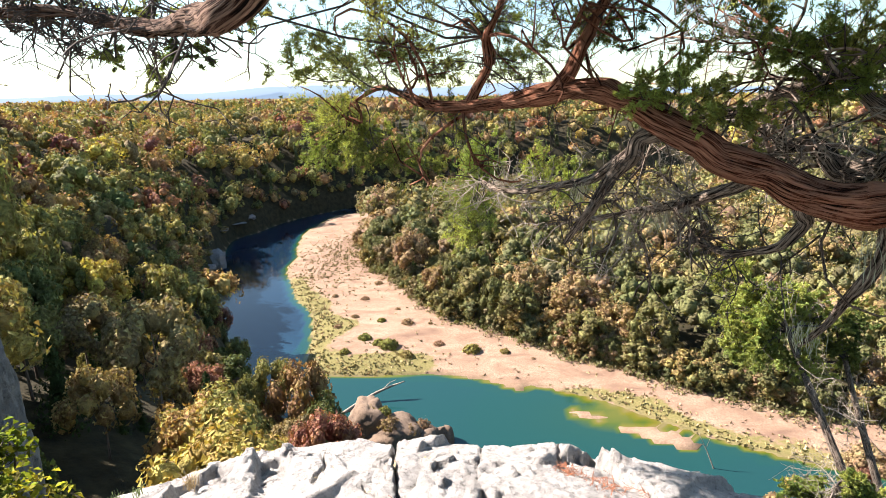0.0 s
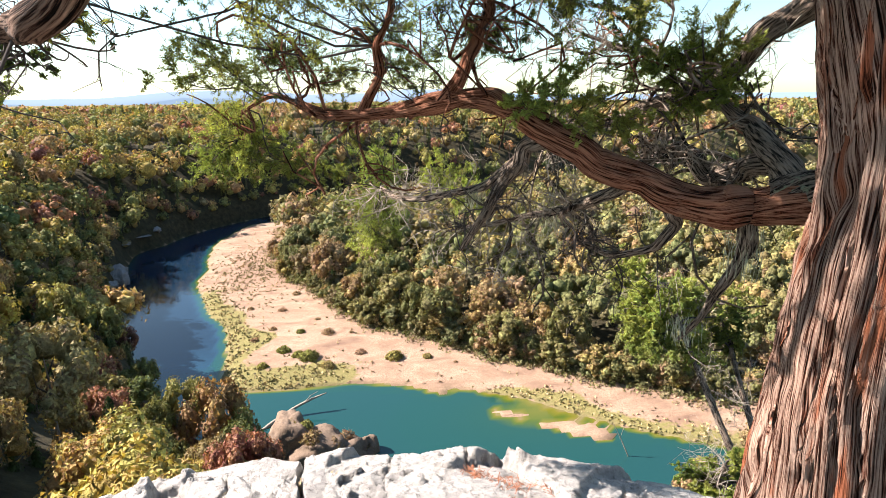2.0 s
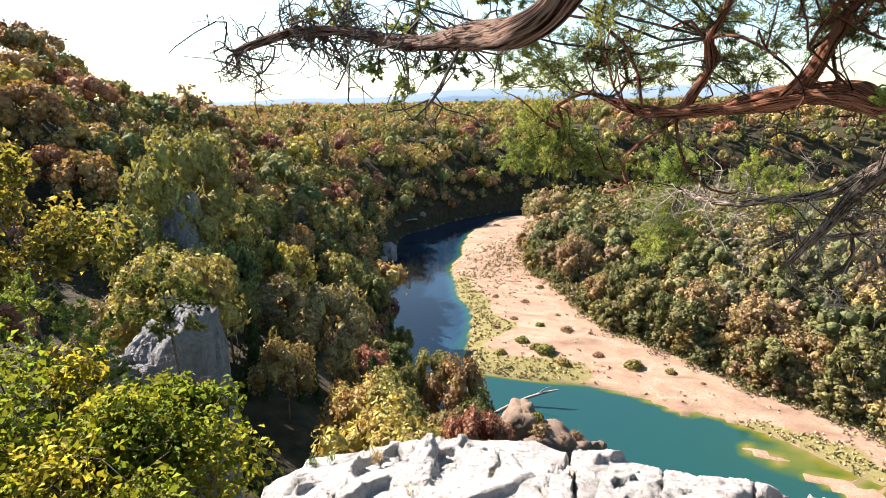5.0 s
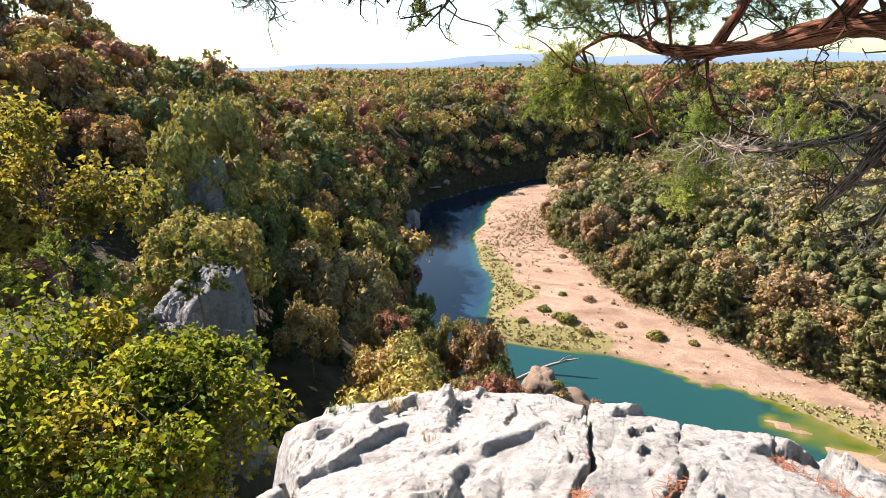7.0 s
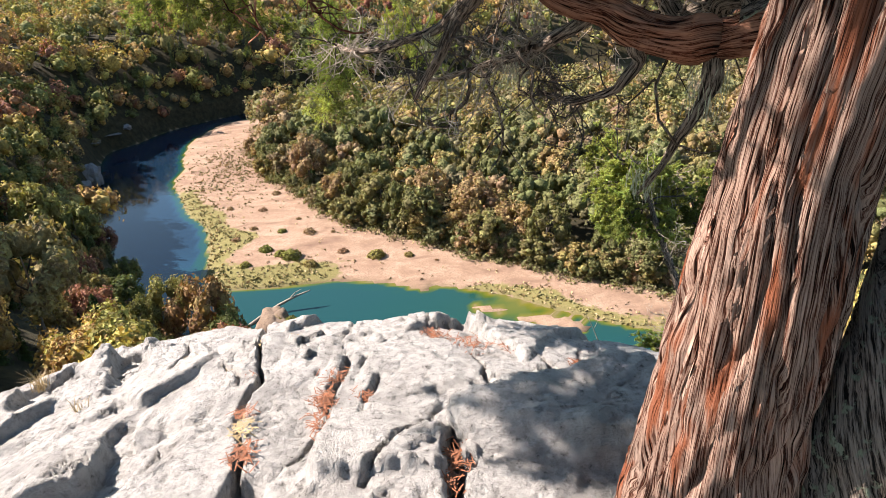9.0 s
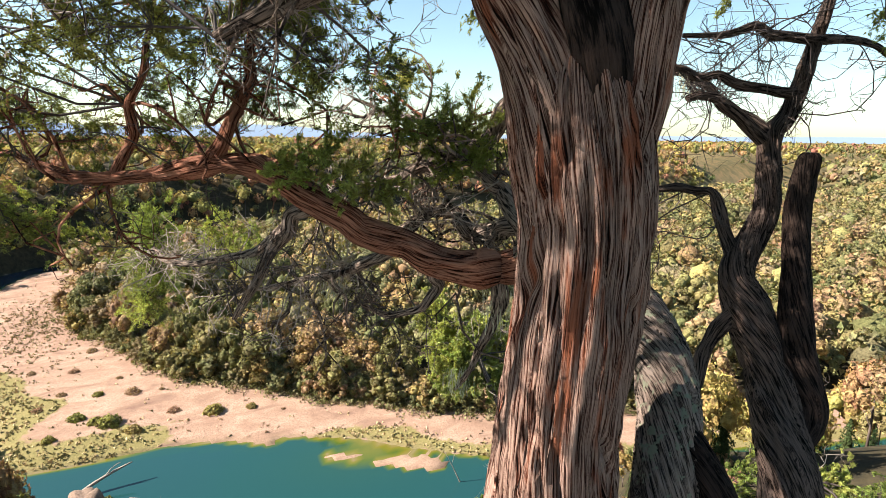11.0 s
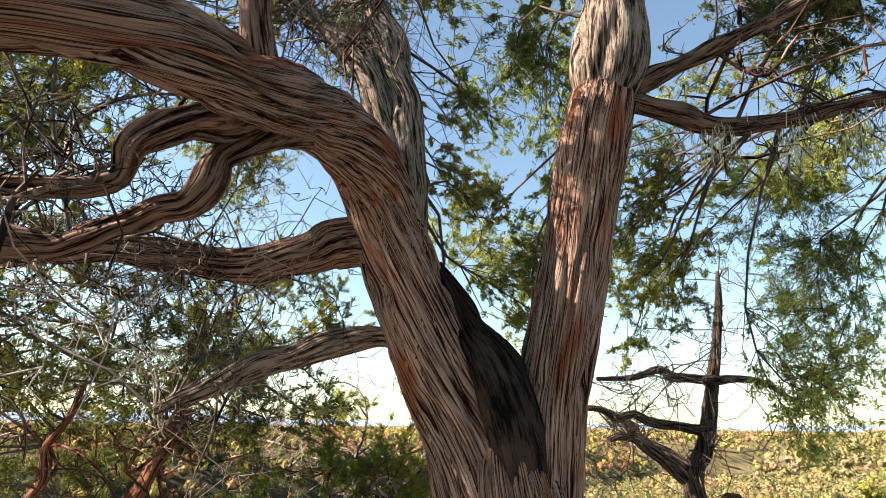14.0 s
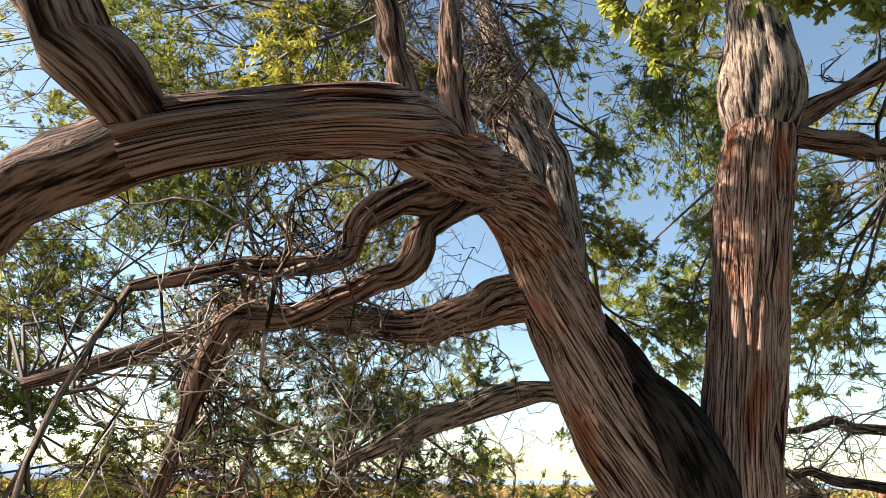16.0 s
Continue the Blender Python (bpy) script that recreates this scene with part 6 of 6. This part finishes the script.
LEAF_DRY = leaf_material("dry_shrub_leaves", [(0, (0.22, 0.16, 0.08)), (1, (0.28, 0.17, 0.11))], True, 0.25)
GREEN_SHRUB = shrub_proto("shrub", "olive green shrub on the gravel bar", 1, 520, 0.20, LEAF_BUSH)
DRY_SHRUB = shrub_proto("shrub", "dry brown shrub on the gravel bar", 2, 380, 0.15, LEAF_DRY)
# x, y, radius, green or dry
for x, y, r, green in ((-20.0, 101.0, 1.7, 1), (-18.1, 109.5, 1.2, 1), (-12.5, 108.1, 1.9, 0), (-23.9, 122.8, 1.4, 0), (-31.1, 124.6, 1.2, 0), (-14.8, 97.5, 2.3, 1), (-11.3, 94.0, 1.6, 1), (-5.8, 98.7, 1.5, 0), (0.3, 96.0, 2.1, 1), (6.2, 95.6, 1.2, 1),
                       (-17.0, 98.6, 1.5, 1), (15.2, 98.6, 1.5, 1), (-22.3, 132.8, 1.6, 0), (-22.5, 95.0, 1.3, 1), (-8.8, 120.5, 1.3, 1), (35.2, 66.0, 2.2, 1), (38.5, 64.2, 1.8, 1), (32.6, 67.6, 1.2, 0), (-26.5, 107.0, 1.3, 0), (-24.0, 112.0, 1.2, 0), (-15.5, 116.0, 0.9, 0), (-8.0, 108.0, 0.8, 0), (11.0, 93.0, 0.6, 0), (-2.0, 116.5, 1.0, 1)):
    m = pose(x, y, foot(x, y) - 0.05, 0, 0, 40 * x) @ Matrix.Diagonal((r, r, r * (0.85 if green else 0.7), 1))
    ob = copy_thing(GREEN_SHRUB if green else DRY_SHRUB, m)
    ob.matrix_basis = m
    tagged(ob, group="shrubs on the gravel bar")
for x, y, z, r, green in ((-13.2, 70.0, -38.5, 1.5, 1), (-10.5, 67.3, -38.9, 2.0, 0), (-7.5, 67.0, -39.7, 1.6, 0), (-6.2, 69.0, -39.9, 1.5, 0), (-11.5, 69.5, -38.2, 1.2, 1), (-3.6, 68.6, -41.2, 0.9, 0)):
    m = pose(x, y, z - 0.9, 0, 0, 70 * x) @ Matrix.Diagonal((r, r, r, 1))
    ob = copy_thing(GREEN_SHRUB if green else DRY_SHRUB, m)
    ob.matrix_basis = m
    tagged(ob, "dry shrub growing on the rock stack", group="shrubs on the rock stack")
for proto in (GREEN_SHRUB, DRY_SHRUB):
    for o in (*proto.children_recursive, proto):
        bpy.data.objects.remove(o)

drift = empty("driftwood_log", (-15.3, 79.4, -42.9), "bleached driftwood trunk sticking out of the river", "log")
stem_part("trunk", [(-20, 74.6, -43.6, 0.3), (-17.5, 77, -42.7, 0.26), (-15.0, 79.3, -42.0, 0.22), (-12.5, 80.4, -41.2, 0.17), (-10.1, 81.2, -40.6, 0.08)], DEADWOOD, drift, 12, 0.3, 0.03, 5)
stem_part("branch", [(-13.2, 80.1, -41.4, 0.08), (-12.4, 80.6, -40.6, 0.06), (-11.4, 80.9, -40.2, 0.03)], DEADWOOD, drift, 8, 0.3, 0.01, 6)
snag = empty("dead_snag", (30.5, 64.0, -43.1), "thin pale dead sapling beside the backwater", "snag")
stem_part("trunk", [(30.5, 64.0, -43.3, 0.08), (29.6, 64.6, -41.0, 0.06), (28.6, 65.2, -38.8, 0.02)], DEADWOOD, snag, 8, 0.3, 0.01, 7)
stem_part("branch", [(29.4, 64.7, -40.6, 0.04), (29.9, 65.0, -39.6, 0.02), (30.1, 65.0, -38.9, 0.01)], DEADWOOD, snag, 6, 0.3, 0.005, 8)


def build_weeds():
    """Dry grass and low weeds over the bar, and brown brush along the foot of the woods."""
    rs = np.random.RandomState(77)
    x, y = rs.uniform(-60, 60, 42000), rs.uniform(62, 215, 42000)
    h, valley, bar, wood, d_bank, d_shore, d_wood, isle = land(x, y)
    n = value_noise(x / 9, y / 9, 12, 3)
    want = np.where(bar & ~wood, 0.02 + 0.75 * smooth01(9 - d_shore + 6 * n, 0, 7) * smooth01(150 - y, 0, 30) * smooth01(-2 - x, 0, 12) + 0.7 * smooth01(5 - d_wood + 4 * n, 0, 5)
                    + 0.8 * np.exp(-(((x + 36) / 9) ** 2 + ((y - 158) / 24) ** 2)) + 0.8 * ((x > 14) & (y < 84)) * smooth01(6 - d_shore + 2 * n, 0, 4), 0) * (d_shore > 0.6)
    ok = rs.rand(len(x)) < want
    x, y, h = x[ok], y[ok], h[ok]
    m = len(x)
    for name, mat, pickit, hgt in (("dry_weeds", DRYGRASS, rs.rand(m) < 0.5, 0.38), ("green_weeds", plain_material("green_weeds", (0.20, 0.175, 0.065), 0.8, 0.4, 2.0), None, 0.4)):
        sel = pickit if pickit is not None else ~last
        last = sel
        c = np.repeat(np.stack([x, y, h], 1)[sel], 3, axis=0)
        c = c + rs.normal(size=c.shape) * np.array([0.25, 0.25, 0.0]) + np.array([0, 0, hgt * 0.3])
        w = rs.normal(size=c.shape) * np.array([1, 1, 0.5])
        v, f = leaf_cards(c, w, hgt * (0.6 + 0.9 * rs.rand(len(c))), rs, 3)
        tagged(part(name, mesh_from(name, v, f, mat)), "dry grass and weeds scattered over the gravel bar", "weeds", kind="stuff")
    # brush
    pts = rounded([(*p, 0) for p in EDGE[:13]], 26)
    at, way = [], []
    cx = np.repeat([q.x for q in pts], 3) + rs.normal(size=3 * len(pts)) * 1.6
    cy = np.repeat([q.y for q in pts], 3) + rs.normal(size=3 * len(pts)) * 1.6
    for x0, y0, z0 in zip(cx, cy, land(cx, cy)[0]):
        r = rs.uniform(0.7, 1.7)
        d = rs.normal(size=(28, 3))
        d /= np.linalg.norm(d, axis=1, keepdims=True)
        d[:, 2] = np.abs(d[:, 2])
        at.append(np.array([x0, y0, z0]) + d * r * (0.5 + 0.5 * rs.rand(28, 1)))
        way.append(d + 0.5 * rs.normal(size=(28, 3)))
    at, way = np.concatenate(at), np.concatenate(way)
    v, f = leaf_cards(at, way, 0.42 * (0.6 + 0.8 * rs.rand(len(at))), rs, 3)
    tint = np.repeat(np.repeat(rs.choice([0.05, 0.2, 0.74, 0.1, 0.85], len(at) // 28), 28), 3)
    tagged(part("brush", mesh_from("brush", v, f, LEAF_PLAIN, attrs=dict(tint=tint))), "low brown brush along the foot of the woods", "brush", kind="stuff")


build_weeds()


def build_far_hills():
    """Hills on the horizon; their blue haze is painted in, with a faint glow."""
    m, nt, b, out = material("far_hills_haze_glow")
    # Distance haze as base colour and emission; the hills are no light source.
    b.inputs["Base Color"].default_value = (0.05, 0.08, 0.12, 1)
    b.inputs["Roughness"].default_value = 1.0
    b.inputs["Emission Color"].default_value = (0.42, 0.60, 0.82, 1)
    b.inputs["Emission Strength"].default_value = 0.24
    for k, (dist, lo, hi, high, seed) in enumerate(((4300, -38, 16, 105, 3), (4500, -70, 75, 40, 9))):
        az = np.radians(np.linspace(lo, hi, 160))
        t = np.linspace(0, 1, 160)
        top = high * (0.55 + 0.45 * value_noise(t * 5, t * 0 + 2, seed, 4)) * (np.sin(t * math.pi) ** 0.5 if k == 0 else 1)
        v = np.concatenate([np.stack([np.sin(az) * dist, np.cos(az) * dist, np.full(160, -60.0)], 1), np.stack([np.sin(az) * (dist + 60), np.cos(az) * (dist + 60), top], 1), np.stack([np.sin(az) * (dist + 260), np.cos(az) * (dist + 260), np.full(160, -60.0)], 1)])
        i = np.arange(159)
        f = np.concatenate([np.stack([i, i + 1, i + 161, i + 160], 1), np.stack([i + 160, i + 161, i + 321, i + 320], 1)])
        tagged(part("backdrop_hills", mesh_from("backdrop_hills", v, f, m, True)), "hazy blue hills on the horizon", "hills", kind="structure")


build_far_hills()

# ---- small things on the ledge ----


def ledge_height(x, y):
    return float(ledge_top(np.array([x]), np.array([y]))[0])


def needle_litter(name, spots, seed, mat, label, length=0.05):
    """Dry needles and shreds lying in cracks."""
    rs = np.random.RandomState(seed)
    vv = []
    for x, y, r, n in spots:
        c = np.stack([x + rs.normal(size=n) * r, y + rs.normal(size=n) * r * 1.5, np.zeros(n)], 1)
        c[:, 2] = ledge_top(c[:, 0], c[:, 1]) - 0.022 + 0.022 * rs.rand(n)
        a = rs.rand(n) * 6.28
        d = np.stack([np.cos(a), np.sin(a), rs.normal(size=n) * 0.3], 1) * (length * (0.4 + rs.rand(n)))[:, None]
        w = np.stack([-np.sin(a), np.cos(a), np.zeros(n)], 1) * 0.0022
        vv.append(np.stack([c - d / 2 - w, c - d / 2 + w, c + d / 2 + w, c + d / 2 - w], 1).reshape(-1, 3))
    v = np.concatenate(vv)
    tagged(part(name, mesh_from(name, v, np.arange(len(v)).reshape(-1, 4), mat)), label, "litter", kind="stuff")


needle_litter("needle_litter", [(0.36, 2.75, 0.03, 110), (0.33, 2.5, 0.03, 120), (0.33, 2.3, 0.03, 90), (0.52, 2.5, 0.025, 80), (0.97, 3.25, 0.04, 90), (1.15, 3.08, 0.05, 100), (1.4, 3.1, 0.04, 70), (0.02, 2.1, 0.03, 70), (-0.05, 2.45, 0.02, 40), (-0.1, 2.85, 0.02, 30),
                               (0.90, 1.95, 0.03, 90), (0.86, 1.8, 0.03, 60), (1.80, 2.55, 0.04, 60), (0.7, 2.1, 0.03, 50), (1.75, 2.85, 0.02, 40)], 5, NEEDLES, "dry red-brown needles caught in the rock cracks")
needle_litter("straw_litter", [(-0.55, 3.3, 0.05, 80), (-0.2, 3.0, 0.03, 60), (-0.1, 3.3, 0.02, 50), (0.1, 3.3, 0.04, 40), (-0.02, 2.3, 0.03, 70)], 6, DRYGRASS, "dry straw lying in the rock cracks")


def grass_tuft(x, y, blades, tall, mat, seed, label):
    rs = np.random.RandomState(seed)
    z = ledge_height(x, y) - 0.02
    vv, ff = [], []
    for k in range(blades):
        a, lean, t = rs.rand() * 6.28, rs.uniform(0.2, 0.9), tall * rs.uniform(0.5, 1.1)
        o = np.array([rs.normal() * 0.02, rs.normal() * 0.02, 0])
        d = np.array([math.cos(a), math.sin(a), 0])
        s = np.array([-math.sin(a), math.cos(a), 0]) * 0.0018
        p = [o, o + d * t * lean * 0.35 + np.array([0, 0, t * 0.6]), o + d * t * lean + np.array([0, 0, t * (1.0 - 0.3 * lean)])]
        b = len(vv)
        vv += [p[0] - s, p[0] + s, p[1] + s, p[1] - s, p[2] + s * 0.2, p[2] - s * 0.2]
        ff += [[b, b + 1, b + 2, b + 3], [b + 3, b + 2, b + 4, b + 5]]
    ob = part("grass_tuft", mesh_from("grass_tuft", vv, ff, mat))
    ob.location = (x, y, z)
    tagged(ob, label, "grass")


GREENGRASS = plain_material("green_grass", (0.16, 0.20, 0.06), 0.7, 0.3, 20.0)
grass_tuft(-1.62, 3.55, 70, 0.16, DRYGRASS, 1, "tuft of dry tan grass in a crack of the ledge")
grass_tuft(-2.15, 3.5, 60, 0.10, GREENGRASS, 2, "small green grass tuft on the rock ledge")
grass_tuft(-2.05, 3.6, 40, 0.08, GREENGRASS, 3, "small green grass tuft on the rock ledge")
grass_tuft(-1.1, 3.0, 26, 0.10, DRYGRASS, 4, "tuft of dry tan grass in a crack of the ledge")
